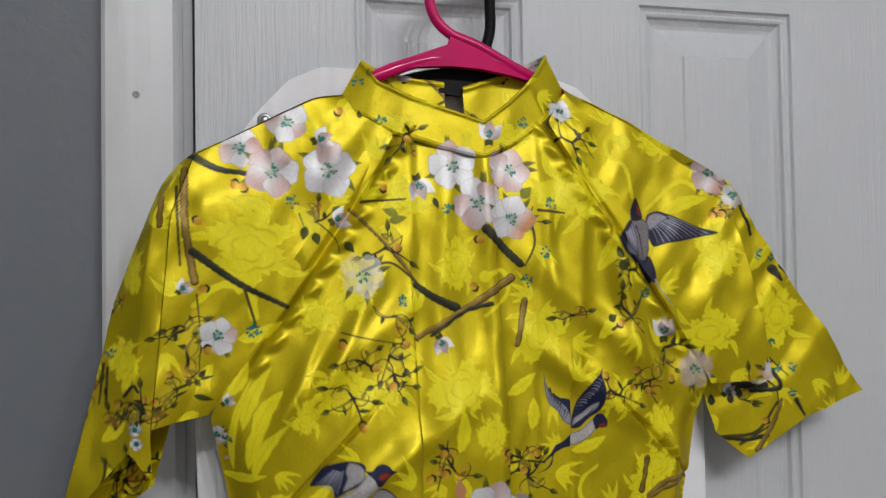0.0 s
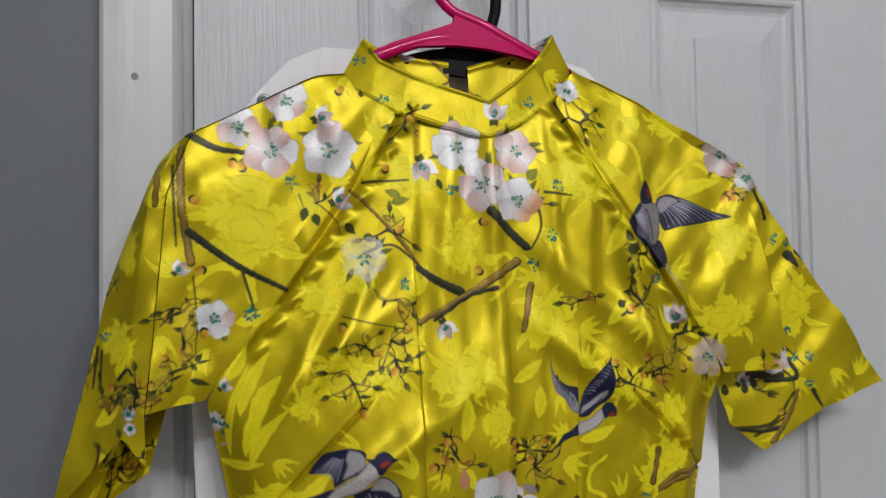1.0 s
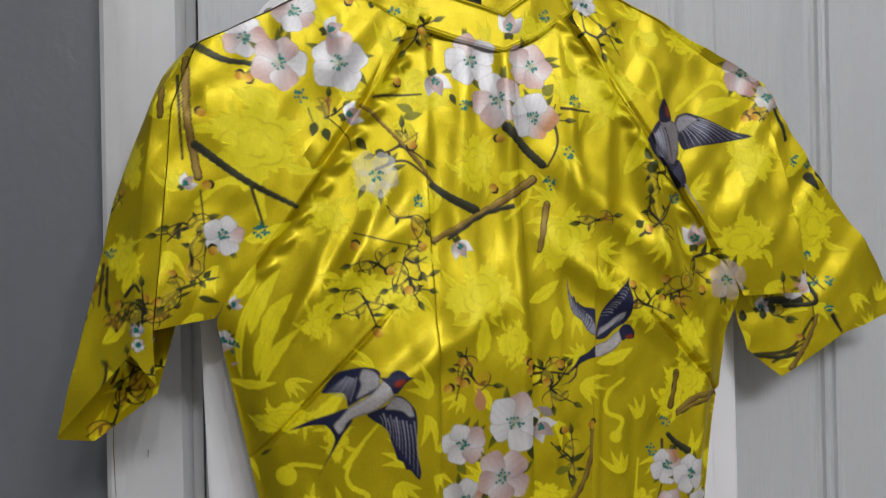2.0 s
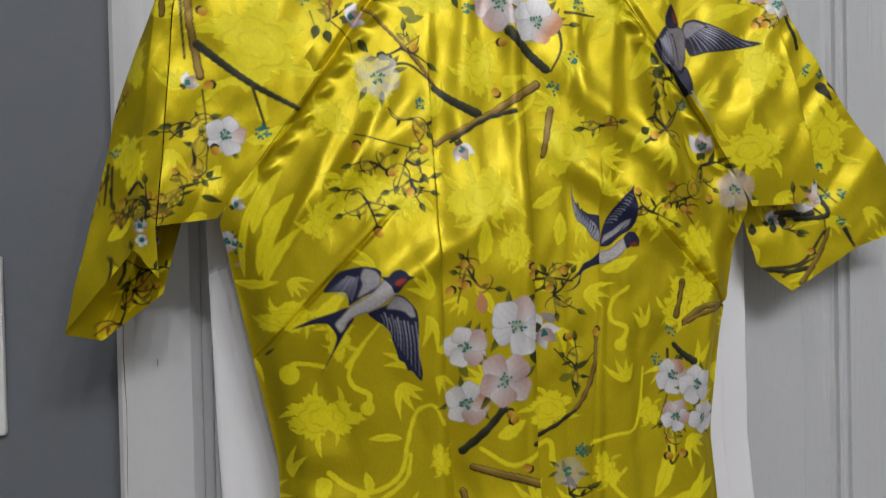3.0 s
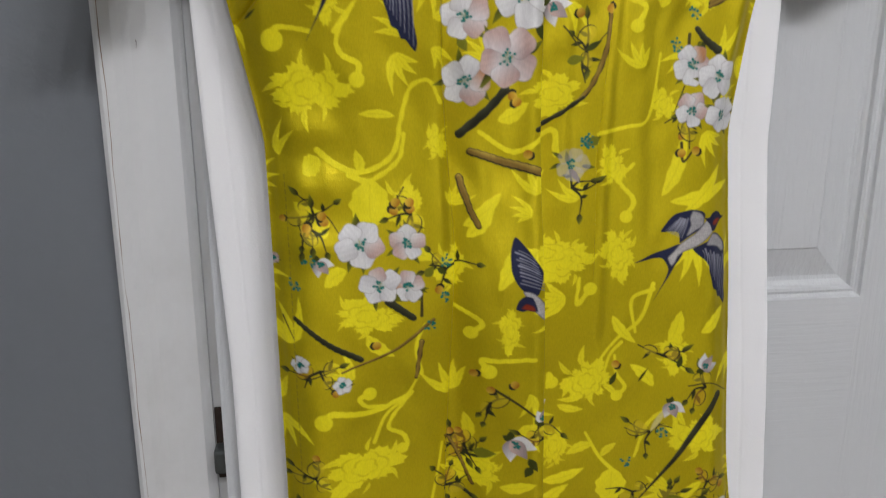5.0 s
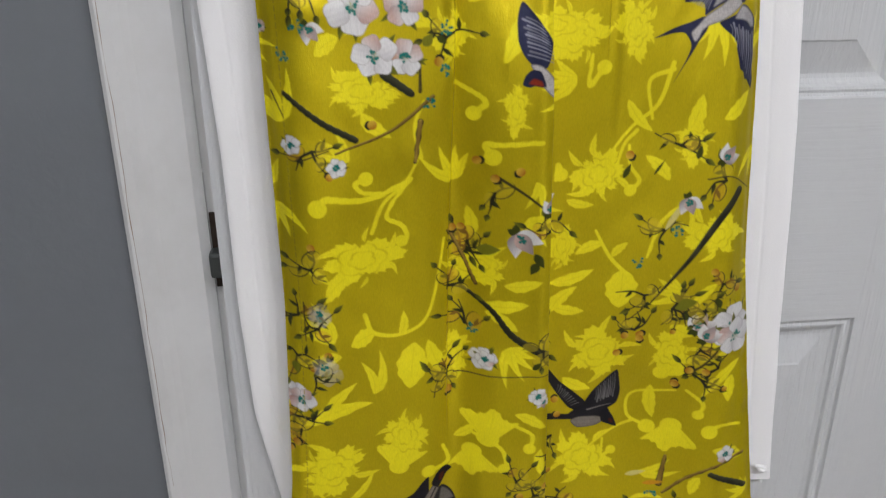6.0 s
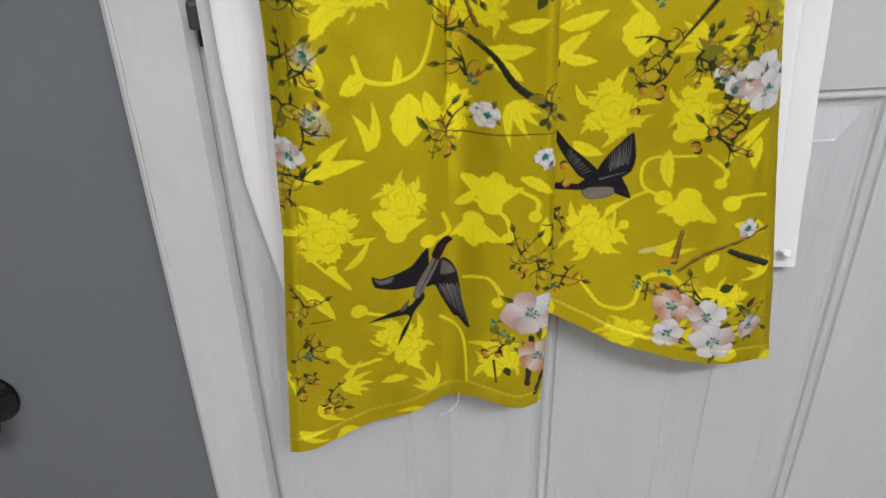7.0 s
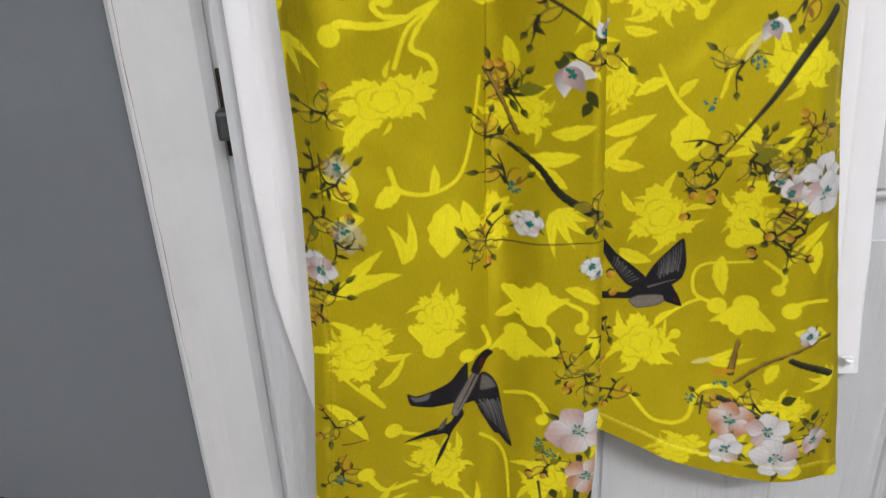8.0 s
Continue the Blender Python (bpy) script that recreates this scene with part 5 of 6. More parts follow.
for x, z in ((-0.133, 1.45), (-0.156, 1.373), (-0.066, 1.388), (0.033, 1.449), (0.029, 1.418), (0.016, 1.399), (0.099, 1.39), (-0.077, 1.503), (-0.09, 1.529), (0.017, 1.503), (0.191, 1.415), (0.195, 1.353), (0.208, 1.334), (-0.239, 1.361), (-0.036, 1.446),):
    stamens(x, z, 0.0040)
for x, z in ((-0.076, 1.355), (0.013, 1.274), (0.027, 1.228), (0.091, 1.189), (-0.127, 1.139), (-0.073, 1.139), (0.023, 1.15), (0.1, 1.331),):
    sprig(x, z, 0.017)
twig((-0.048, 1.272), (-0.043, 1.292), w=0.0010)
twig((-0.007, 1.264), (0.0, 1.276), (0.013, 1.279), w=0.0020)
branch((-0.02, 1.207), (-0.03, 1.196), (-0.045, 1.183), w=(0.0050, 0.0050))
cane((-0.039, 1.173), (-0.02, 1.167), (0.002, 1.161), w=(0.0040, 0.0050))
cane((-0.045, 1.158), (-0.04, 1.143), (-0.034, 1.13), w=(0.0040, 0.0030))
cane((0.04, 1.252), (0.038, 1.228), (0.027, 1.203), (-0.0, 1.185), w=(0.0030, 0.0020))
branch((0.027, 1.202), (0.012, 1.192), (-0.001, 1.185), w=(0.0020, 0.0030))
cane((0.099, 1.279), (0.094, 1.258), w=(0.0020, 0.0040))
cane((0.099, 1.252), (0.114, 1.259), (0.13, 1.262), w=(0.0020, 0.0030))
branch((0.092, 1.24), (0.098, 1.234), (0.107, 1.228), w=(0.0030, 0.0050))
twig((0.088, 1.237), (0.088, 1.211), w=0.0020)
twig((0.088, 1.208), (0.083, 1.193), w=0.0010)
twig((0.013, 1.241), (0.027, 1.228), (0.038, 1.238), w=0.0010)
twig((0.089, 1.175), (0.091, 1.164), (0.097, 1.171), w=0.0020)
leaf(-0.033, 1.265, 0.0140, 0.0040, 1.7, PEACH)
leaf(0.014, 1.258, 0.0110, 0.0030, 2.6, GREY)
leaf(0.016, 1.222, 0.0110, 0.0030, 0.2, LEAF)
leaf(0.027, 1.228, 0.0100, 0.0020, 0.6, OLIVE)
leaf(0.094, 1.233, 0.0090, 0.0030, -1.0, OLIVE)
leaf(-0.047, 1.235, 0.0090, 0.0030, -1.0, LEAF)
leaf(-0.039, 1.241, 0.0090, 0.0030, 0.5, OLIVE)
leaf(-0.004, 1.243, 0.0110, 0.0030, -1.2, OLIVE)
leaf(-0.159, 1.244, 0.0080, 0.0010, 0.7, OLIVE)
leaf(-0.175, 1.296, 0.0050, 0.0010, 0.4, PALE)
blossom(-0.044, 1.246, 0.0135, PALE)
blossom(-0.012, 1.257, 0.018, WHITE)
blossom(-0.043, 1.212, 0.014, PEACH)
blossom(-0.02, 1.224, 0.017, PALE)
blossom(0.092, 1.22, 0.0115, PEACH)
blossom(0.109, 1.213, 0.0125, WHITE)
blossom(0.094, 1.194, 0.0105, PALE)
blossom(0.115, 1.191, 0.0115, WHITE)
blossom(0.022, 1.164, 0.0105, CREAM, faint=0.25)
blossom(-0.179, 1.31, 0.0065, WHITE)
side_blossom(0.004, 1.253, 0.0105, -0.6)
blossom(-0.222, 1.32, 0.004, GREY)
blossom(-0.221, 1.312, 0.0035, WHITE)
leaf(-0.188, 1.345, 0.0090, 0.0010, 0.2, OLIVE)
leaf(-0.202, 1.336, 0.0090, 0.0010, 0.4, OLIVE)
leaf(-0.241, 1.342, 0.0070, 0.0010, -1.5, BARK)
for x, z in ((-0.234, 1.283), (-0.241, 1.264), (-0.217, 1.329),):
    sprig(x, z, 0.017)
swallow(GLIDING, -0.0995, 1.2731)
swallow(SOARING, 0.0438, 1.3067)
for x, z in ((-0.043, 1.282), (-0.002, 1.287), (0.02, 1.288), (0.011, 1.278), (0.022, 1.248), (0.04, 1.251), (-0.016, 1.204), (-0.014, 1.2), (-0.122, 1.135), (-0.132, 1.129), (-0.083, 1.141), (-0.074, 1.142), (-0.006, 1.171), (0.098, 1.325), (-0.052, 1.279), (0.117, 1.331),):
    bud(x, z)
for x, z in ((-0.158, 1.372), (0.03, 1.178), (0.09, 1.249), (0.081, 1.231), (-0.173, 1.307),):
    stamens(x, z, 0.0040)
for x, z in ((-0.042, 0.979), (-0.024, 1.017), (0.009, 0.994), (0.087, 1.041), (0.121, 0.953), (-0.039, 0.926), (-0.132, 0.976),):
    sprig(x, z, 0.017)
for x, z in ((-0.131, 1.132), (-0.127, 1.047), (-0.053, 1.106), (-0.038, 0.983), (0.094, 0.935), (0.083, 0.988), (0.127, 0.928), (0.072, 0.917), (0.115, 1.02),):
    sprig(x, z, 0.017)
PRINT.keep = lambda x, z: x < split_x(z)
swallow(BANKING, -0.0080, 1.0920)
PRINT.keep = None
branch((-0.14, 1.078), (-0.121, 1.063), (-0.103, 1.052), w=(0.0030, 0.0040))
cane((-0.114, 1.045), (-0.084, 1.056), (-0.06, 1.075), w=(0.0010, 0.0020))
cane((-0.067, 1.061), (-0.07, 1.038), w=(0.0030, 0.0020))
branch((-0.086, 1.087), (-0.072, 1.077), w=(0.0050, 0.0040))
twig((-0.067, 1.078), (-0.067, 1.097), w=0.0020)
cane((-0.05, 0.991), (-0.042, 0.976), (-0.033, 0.955), w=(0.0020, 0.0020))
branch((-0.042, 0.952), (-0.024, 0.939), (-0.009, 0.921), (0.013, 0.909), w=(0.0020, 0.0060))
twig((-0.024, 1.028), (-0.008, 1.018), (0.009, 1.005), w=0.0020)
twig((0.104, 1.021), (0.119, 1.022), (0.135, 1.012), w=0.0010)
branch((0.126, 1.012), (0.113, 0.994), (0.098, 0.967), (0.079, 0.937), w=(0.0060, 0.0010))
twig((0.067, 0.925), (0.079, 0.937), w=0.0010)
twig((-0.147, 1.079), (-0.141, 1.065), w=0.0010)
twig((-0.131, 1.135), (-0.121, 1.139), (-0.113, 1.128), w=0.0010)
twig((-0.077, 1.154), (-0.081, 1.147), w=0.0010)
twig((-0.133, 1.042), (-0.118, 1.047), w=0.0010)
leaf(-0.065, 1.102, 0.0080, 0.0030, 0.9, LEAF)
leaf(-0.058, 1.107, 0.0070, 0.0020, -0.6, OLIVE)
leaf(0.022, 1.161, 0.0100, 0.0020, -1.0, GREY)
leaf(0.031, 1.176, 0.0090, 0.0030, 0.4, LEAF)
leaf(-0.0, 0.98, 0.0110, 0.0030, -1.0, OLIVE)
leaf(0.002, 0.974, 0.0090, 0.0030, -2.0, OLIVE)
leaf(0.094, 0.935, 0.0140, 0.0040, 0.3, LEAF)
leaf(0.099, 0.931, 0.0120, 0.0030, -0.5, OLIVE)
leaf(0.119, 0.943, 0.0090, 0.0030, -1.3, OLIVE)
leaf(-0.033, 0.979, 0.0140, 0.0040, 0.1, LEAF)
leaf(0.055, 1.021, 0.0100, 0.0020, 1.2, OLIVE)
leaf(0.073, 1.023, 0.0110, 0.0010, 1.0, OLIVE)
leaf(0.097, 1.033, 0.0090, 0.0020, 1.4, OLIVE)
leaf(0.083, 0.988, 0.0230, 0.0020, 1.1, CREAM)
blossom(-0.102, 1.122, 0.014, WHITE)
blossom(-0.075, 1.122, 0.011, PALE)
blossom(-0.075, 1.096, 0.0095, PEACH)
blossom(-0.091, 1.097, 0.0125, WHITE)
blossom(-0.138, 1.05, 0.0055, WHITE)
blossom(-0.114, 1.037, 0.0055, WHITE)
blossom(-0.028, 0.904, 0.0085, WHITE)
blossom(0.132, 0.922, 0.015, WHITE)
blossom(-0.129, 0.945, 0.007, CREAM, faint=0.25)
blossom(-0.126, 0.907, 0.009, CREAM, faint=0.25)
blossom(-0.147, 0.891, 0.0085, PALE)
blossom(-0.151, 1.112, 0.0035, PALE)
side_blossom(-0.126, 1.113, 0.008, -0.9)
side_blossom(-0.011, 0.992, 0.013, -0.9)
side_blossom(0.094, 1.009, 0.009, -1.2)
side_blossom(0.109, 0.919, 0.0115, 1.2)
side_blossom(0.112, 1.032, 0.009, 0.9)
side_blossom(0.007, 1.006, 0.0075, 1.4)
side_blossom(0.009, 0.879, 0.006, -1.4)
swallow(GLIDING, 0.1015, 1.1150, wide=0.86, tall=0.92)
for x, z in ((-0.082, 1.145), (-0.074, 1.145), (-0.123, 1.138), (-0.034, 1.037), (-0.011, 1.031), (-0.024, 1.026), (0.099, 1.17), (0.089, 1.169), (0.066, 0.913), (0.076, 0.914), (0.102, 0.877), (-0.094, 1.06), (0.058, 1.035), (-0.047, 0.991), (-0.131, 1.132), (0.12, 0.886),):
    bud(x, z)
for x, z in ((0.11, 0.887), (-0.125, 0.919),):
    bud(x, z)
for x, z in ((-0.14, 1.098), (-0.053, 1.111), (-0.054, 1.089), (0.069, 0.966), (0.091, 0.988), (-0.062, 1.071), (-0.131, 1.113), (0.031, 1.176),):
    stamens(x, z, 0.0040)
for x, z in ((-0.142, 0.945), (-0.144, 0.918), (-0.145, 0.867), (-0.146, 0.783), (-0.152, 0.724), (0.113, 0.932), (0.127, 0.891), (0.114, 0.904), (0.075, 0.943), (-0.05, 0.952), (-0.055, 0.892), (0.156, 0.749), (0.022, 0.834), (0.006, 0.803), (0.115, 0.772),):
    sprig(x, z, 0.017)
for x, z in ((-0.13, 0.938), (-0.134, 0.906), (-0.051, 0.893), (-0.016, 0.741), (-0.145, 0.747), (-0.139, 0.698), (0.093, 0.934), (0.092, 0.766), (0.154, 0.75), (0.028, 0.781),):
    sprig(x, z, 0.017)
for x, z in ((-0.144, 0.876), (0.008, 0.913), (-0.006, 0.814), (0.118, 0.881),):
    sprig(x, z, 0.017)
twig((-0.046, 0.891), (-0.018, 0.893), (0.012, 0.896), w=0.0010)
cane((0.103, 0.816), (0.1, 0.793), w=(0.0020, 0.0040))
cane((0.103, 0.786), (0.125, 0.806), (0.156, 0.82), w=(0.0020, 0.0020))
branch((0.133, 0.805), (0.16, 0.792), w=(0.0040, 0.0050))
branch((0.095, 0.774), (0.109, 0.768), (0.125, 0.76), w=(0.0040, 0.0040))
branch((0.002, 0.705), (0.003, 0.748), w=(0.0040, 0.0040))
branch((0.014, 0.721), (0.008, 0.696), w=(0.0030, 0.0030))
twig((-0.138, 0.954), (-0.138, 0.929), w=0.0010)
twig((-0.022, 0.727), (-0.02, 0.708), w=0.0020)
twig((0.085, 0.775), (0.084, 0.762), w=0.0020)
twig((0.11, 0.885), (0.119, 0.895), (0.13, 0.915), w=0.0020)
twig((-0.143, 0.769), (-0.128, 0.77), w=0.0010)
leaf(0.077, 0.798, 0.0150, 0.0020, 0.3, CREAM)
leaf(-0.146, 0.914, 0.0080, 0.0030, -1.4, LEAF)
leaf(-0.024, 0.751, 0.0080, 0.0030, 0.8, LEAF)
leaf(-0.015, 0.743, 0.0070, 0.0030, 0.4, LEAF)
leaf(0.096, 0.937, 0.0120, 0.0040, 0.3, LEAF)
leaf(0.152, 0.759, 0.0090, 0.0030, 0.9, OLIVE)
leaf(-0.014, 0.722, 0.0090, 0.0030, -1.2, OLIVE)
leaf(0.13, 0.775, 0.0100, 0.0040, 0.4, OLIVE)
leaf(-0.15, 0.747, 0.0090, 0.0020, 1.1, OLIVE)
leaf(-0.158, 0.711, 0.0070, 0.0020, -0.6, OLIVE)
leaf(0.089, 0.792, 0.0150, 0.0020, 0.2, ORANGE)
leaf(0.002, 0.9, 0.0080, 0.0020, 0.8, OLIVE)
blossom(0.002, 0.768, 0.019, PALE)
blossom(0.008, 0.732, 0.015, PEACH)
blossom(0.102, 0.759, 0.0135, PEACH)
blossom(0.125, 0.753, 0.013, WHITE)
blossom(0.101, 0.737, 0.012, ROSE)
blossom(0.131, 0.733, 0.016, WHITE)
blossom(0.156, 0.742, 0.01, GREY)
blossom(0.136, 0.914, 0.014, WHITE)
blossom(-0.027, 0.904, 0.006, WHITE)
blossom(0.006, 0.881, 0.006, WHITE)
blossom(-0.143, 0.888, 0.009, ROSE)
blossom(0.142, 0.821, 0.007, WHITE)
blossom(-0.129, 0.948, 0.0065, CREAM, faint=0.2)
blossom(-0.128, 0.912, 0.0075, CREAM, faint=0.2)
side_blossom(0.115, 0.912, 0.01, 1.1)
swallow(TURNING, -0.0665, 0.7908, DUSKY_INKS)
PRINT.keep = lambda x, z: x > split_x(z)
swallow(DIPPING, 0.0493, 0.8498, DUSKY_INKS)
PRINT.keep = None
for x, z in ((0.063, 0.899), (0.076, 0.91), (0.11, 0.888), (0.12, 0.887), (0.103, 0.875), (0.023, 0.864), (0.025, 0.851), (-0.004, 0.802), (0.014, 0.808), (-0.148, 0.858), (-0.05, 0.879), (-0.155, 0.703), (-0.141, 0.696), (-0.14, 0.688), (-0.028, 0.733), (-0.006, 0.798),):
    bud(x, z)
for x, z in ((-0.034, 0.924), (0.095, 0.784), (0.077, 0.774), (0.017, 0.774), (-0.022, 0.758), (-0.015, 0.75), (-0.148, 0.74),):
    stamens(x, z, 0.0040)
PRINT.keep = None
# the cuffs' own twigs and petals
branch((0.1675, 1.2838), (0.1838, 1.2822), (0.1996, 1.2852), w=(0.0022, 0.0036))
cane((0.2093, 1.3106), (0.2043, 1.2957), (0.1926, 1.2748), w=(0.0024, 0.0034))
branch((0.1885, 1.3173), (0.2074, 1.3196), (0.2034, 1.3318), w=(0.0036, 0.0030))
branch((0.2097, 1.4064), (0.2144, 1.4005), (0.2242, 1.3885), w=(0.0058, 0.0012))
branch((0.2203, 1.3101), (0.2270, 1.2989), w=(0.0034, 0.0016))
twig((0.1934, 1.3461), (0.2020, 1.3400), (0.2139, 1.3279), w=0.0016)
blossom(0.1938, 1.3322, 0.0095, PEACH, faint=0.8)
side_blossom(0.1707, 1.3154, 0.0075, 0.6)
stamens(0.2028, 1.3517, 0.0032)
stamens(0.2172, 1.3333, 0.0032)
stamens(0.2170, 1.3153, 0.0032)
stamens(0.2011, 1.4124, 0.0032)
leaf(0.1739, 1.3083, 0.0085, 0.0028, 1.6, BARK, 0.6, OLIVE)
leaf(0.1805, 1.3119, 0.0085, 0.0028, 1.6, BARK, 0.6, OLIVE)
leaf(0.1611, 1.3070, 0.0085, 0.0028, 1.6, BARK, 0.6, OLIVE)
bud(0.1982, 1.2956, 0.0028)
twig((-0.2427, 1.3547), (-0.2446, 1.3323), w=0.0022)
branch((-0.2291, 1.3375), (-0.2238, 1.3435), (-0.2206, 1.3403), w=(0.0022, 0.0016))
twig((-0.2393, 1.3015), (-0.2394, 1.2936), (-0.2424, 1.2864), w=0.0022)
# rows of stitches along the hem and the side
THREAD = (0.80, 0.72, 0.10)
for k in range(78):
    x = -0.162 + 0.0044 * k
    z = float(hem_line(np.array(x))) + 0.0125
    if abs(x - 0.0125) > 0.004:
        strand([(x, z), (x + 0.0028, float(hem_line(np.array(x + 0.0028))) + 0.0125)], 0.0006, 0.0006, THREAD)
for k in range(110):
    z = 0.69 + 0.0043 * k
    x = float(body_left(np.array(z))) + 0.010
    strand([(x, z), (float(body_left(np.array(z + 0.0027))) + 0.010, z + 0.0027)], 0.0005, 0.0005, (0.40, 0.31, 0.02))


def tunic(pitch):
    base = tagged(new("satin_tunic"), "yellow jacquard satin tunic printed with swallows and blossom", "dress")
    x, z = front_grid(pitch)
    sheet("front_panel", np.stack([x, front_depth(x, z), z], -1), SATIN, base, PRINT.at(x, z))
    s, v = np.linspace(0, 1, 70), np.linspace(0, 1, 170)[:, None]
    z = 1.50 + (0.765 - 1.50) * v + 0 * s
    x = body_left(z) + 0.003 + (body_right(z) - body_left(z) - 0.006) * s
    y = CLOTH_Y + 0.018 + 0.003 * MID(x, z)
    sheet("back_panel", np.stack([x, y, z], -1), SATIN, base, PRINT.at(x + 0.07, z))
    f, b = CLOTH_Y - 0.008, CLOTH_Y + 0.022
    # the sleeve that hangs over the casing: seam, crease, outer fold, back
    seam = [(-0.094, f + 0.014, 1.508), *on_front([(-0.069, 1.494), (-0.093, 1.453), (-0.139, 1.385), (-0.183, 1.3235)])]
    mid = [(-0.098, f + 0.014, 1.514), (-0.120, f + 0.006, 1.480), (-0.140, f + 0.002, 1.430), (-0.172, f, 1.375), (-0.199, f - 0.002, 1.3215)]
    crease = [(-0.100, f + 0.018, 1.519), (-0.118, f + 0.012, 1.5155), (-0.150, f + 0.008, 1.499), (-0.190, f + 0.004, 1.478), (-0.203, f - 0.004, 1.440), (-0.208, f - 0.008, 1.38), (-0.213, f - 0.012, 1.3195)]
    n = lambda d: max(8, int(d / pitch))
    g = between([seam, mid, crease], n(0.08), n(0.21))
    sheet("sleeve", g, SATIN, base, PRINT.at(g[..., 0], g[..., 2]))
    b = CLOTH_Y + 0.014
    crease2 = [*((x - 0.0004, y - 0.0012, z) for x, y, z in crease), (-0.2125, f - 0.013, 1.291)]
    side = [(-0.100, f + 0.020, 1.519), (-0.118, f + 0.016, 1.516), (-0.152, f + 0.012, 1.499), (-0.194, f + 0.006, 1.478), (-0.212, f - 0.004, 1.445), (-0.220, f - 0.006, 1.38), (-0.2255, f - 0.014, 1.307)]
    outer = [(-0.100, b, 1.519), (-0.119, b, 1.516), (-0.153, b, 1.4995), (-0.200, b - 0.004, 1.476), (-0.2105, b - 0.006, 1.462), (-0.238, b - 0.010, 1.39), (-0.267, b - 0.016, 1.261)]
    back = [(-0.117, b + 0.004, 1.514), (-0.150, b + 0.004, 1.490), (-0.185, b + 0.006, 1.46), (-0.200, b + 0.008, 1.42), (-0.215, b + 0.010, 1.35), (-0.2520, b + 0.006, 1.254)]
    inner = [(-0.112, b + 0.002, 1.510), (-0.140, b + 0.004, 1.480), (-0.165, b + 0.006, 1.45), (-0.180, b + 0.006, 1.42), (-0.195, b + 0.006, 1.36), (-0.2160, b - 0.006, 1.281)]
    g = between([crease2, side, outer, back, inner], n(0.13), n(0.24), 0.0018)
    sheet("sleeve", g, SATIN, base, PRINT.at(g[..., 0], g[..., 2]))
    # the sleeve that hangs over the door panel: a front fold over a wider back fold
    seam = [(0.045, f + 0.016, 1.521), *on_front([(0.034, 1.504), (0.063, 1.458), (0.083, 1.428), (0.120, 1.374), (0.149, 1.326)])]
    mid = [(0.049, f + 0.016, 1.525), (0.080, f + 0.010, 1.495), (0.110, f + 0.006, 1.455), (0.135, f + 0.002, 1.405), (0.150, f, 1.365), (0.168, f + 0.002, 1.3265)]
    fold = [(0.050, f + 0.020, 1.529), (0.064, f + 0.016, 1.521), (0.095, f + 0.013, 1.504), (0.138, f + 0.010, 1.4805), (0.164, f + 0.004, 1.462), (0.176, f - 0.002, 1.41), (0.186, f - 0.003, 1.365), (0.1925, f - 0.004, 1.3275)]
    tuck = [(x + 0.002, y + 0.010, z - 0.0005) for x, y, z in fold]
    g = between([seam, mid, fold, tuck], n(0.11), n(0.22))
    sheet("sleeve", g, SATIN, base, PRINT.at(g[..., 0], g[..., 2]))
    b = CLOTH_Y + 0.010
    under = [(0.062, b, 1.520), (0.095, b, 1.500), (0.130, b, 1.46), (0.145, b + 0.004, 1.40), (0.1545, b + 0.008, 1.327), (0.1580, b + 0.008, 1.306), (0.1640, b + 0.008, 1.288)]
    under_mid = [(0.062, b - 0.002, 1.5205), (0.096, b - 0.004, 1.5035), (0.145, b - 0.004, 1.46), (0.160, b - 0.002, 1.40), (0.172, b + 0.002, 1.335), (0.181, b + 0.002, 1.298), (0.1860, b + 0.002, 1.2690)]
    under_far = [(0.062, b - 0.004, 1.5208), (0.097, b - 0.006, 1.504), (0.148, b - 0.010, 1.468), (0.174, b - 0.010, 1.42), (0.200, b - 0.006, 1.355), (0.214, b - 0.004, 1.320), (0.2300, b - 0.004, 1.2985)]
    outer = [(0.062, b - 0.004, 1.521), (0.097, b - 0.006, 1.5045), (0.140, b - 0.012, 1.4805), (0.169, b - 0.014, 1.465), (0.192, b - 0.010, 1.430), (0.221, b - 0.008, 1.390), (0.2790, b - 0.006, 1.3145)]
    lining = [(0.062, b + 0.004, 1.520), (0.097, b + 0.004, 1.503), (0.135, b + 0.004, 1.478), (0.160, b + 0.006, 1.455), (0.180, b + 0.008, 1.42), (0.200, b + 0.010, 1.38), (0.240, b + 0.012, 1.318)]
    lining_in = [(0.063, b + 0.006, 1.519), (0.098, b + 0.008, 1.500), (0.130, b + 0.010, 1.470), (0.150, b + 0.012, 1.43), (0.165, b + 0.014, 1.38), (0.175, b + 0.014, 1.34), (0.188, b + 0.013, 1.292)]
    g = between([under, under_mid, under_far, outer, lining, lining_in], n(0.16), n(0.26), 0.0014)
    sheet("sleeve", g, SATIN, base, PRINT.at(g[..., 0], g[..., 2]))
    collar(base, pitch)
    return base


def band(top, bottom, na, nb, bulge=0.0):
    """A collar strip between two edges, each a list of (x, y, z) places, with padded edges."""
    g = between([top, [tuple((np.array(p) + np.array(q)) / 2) for p, q in zip(top, bottom)], bottom], na, nb, 0.0004)
    v = np.linspace(0, 1, na)[None, :]
    g[..., 1] -= bulge * np.sin(np.pi * v) + 0.0012 * (bell(v, 0.05, 0.04) + bell(v, 0.93, 0.04))
    return g


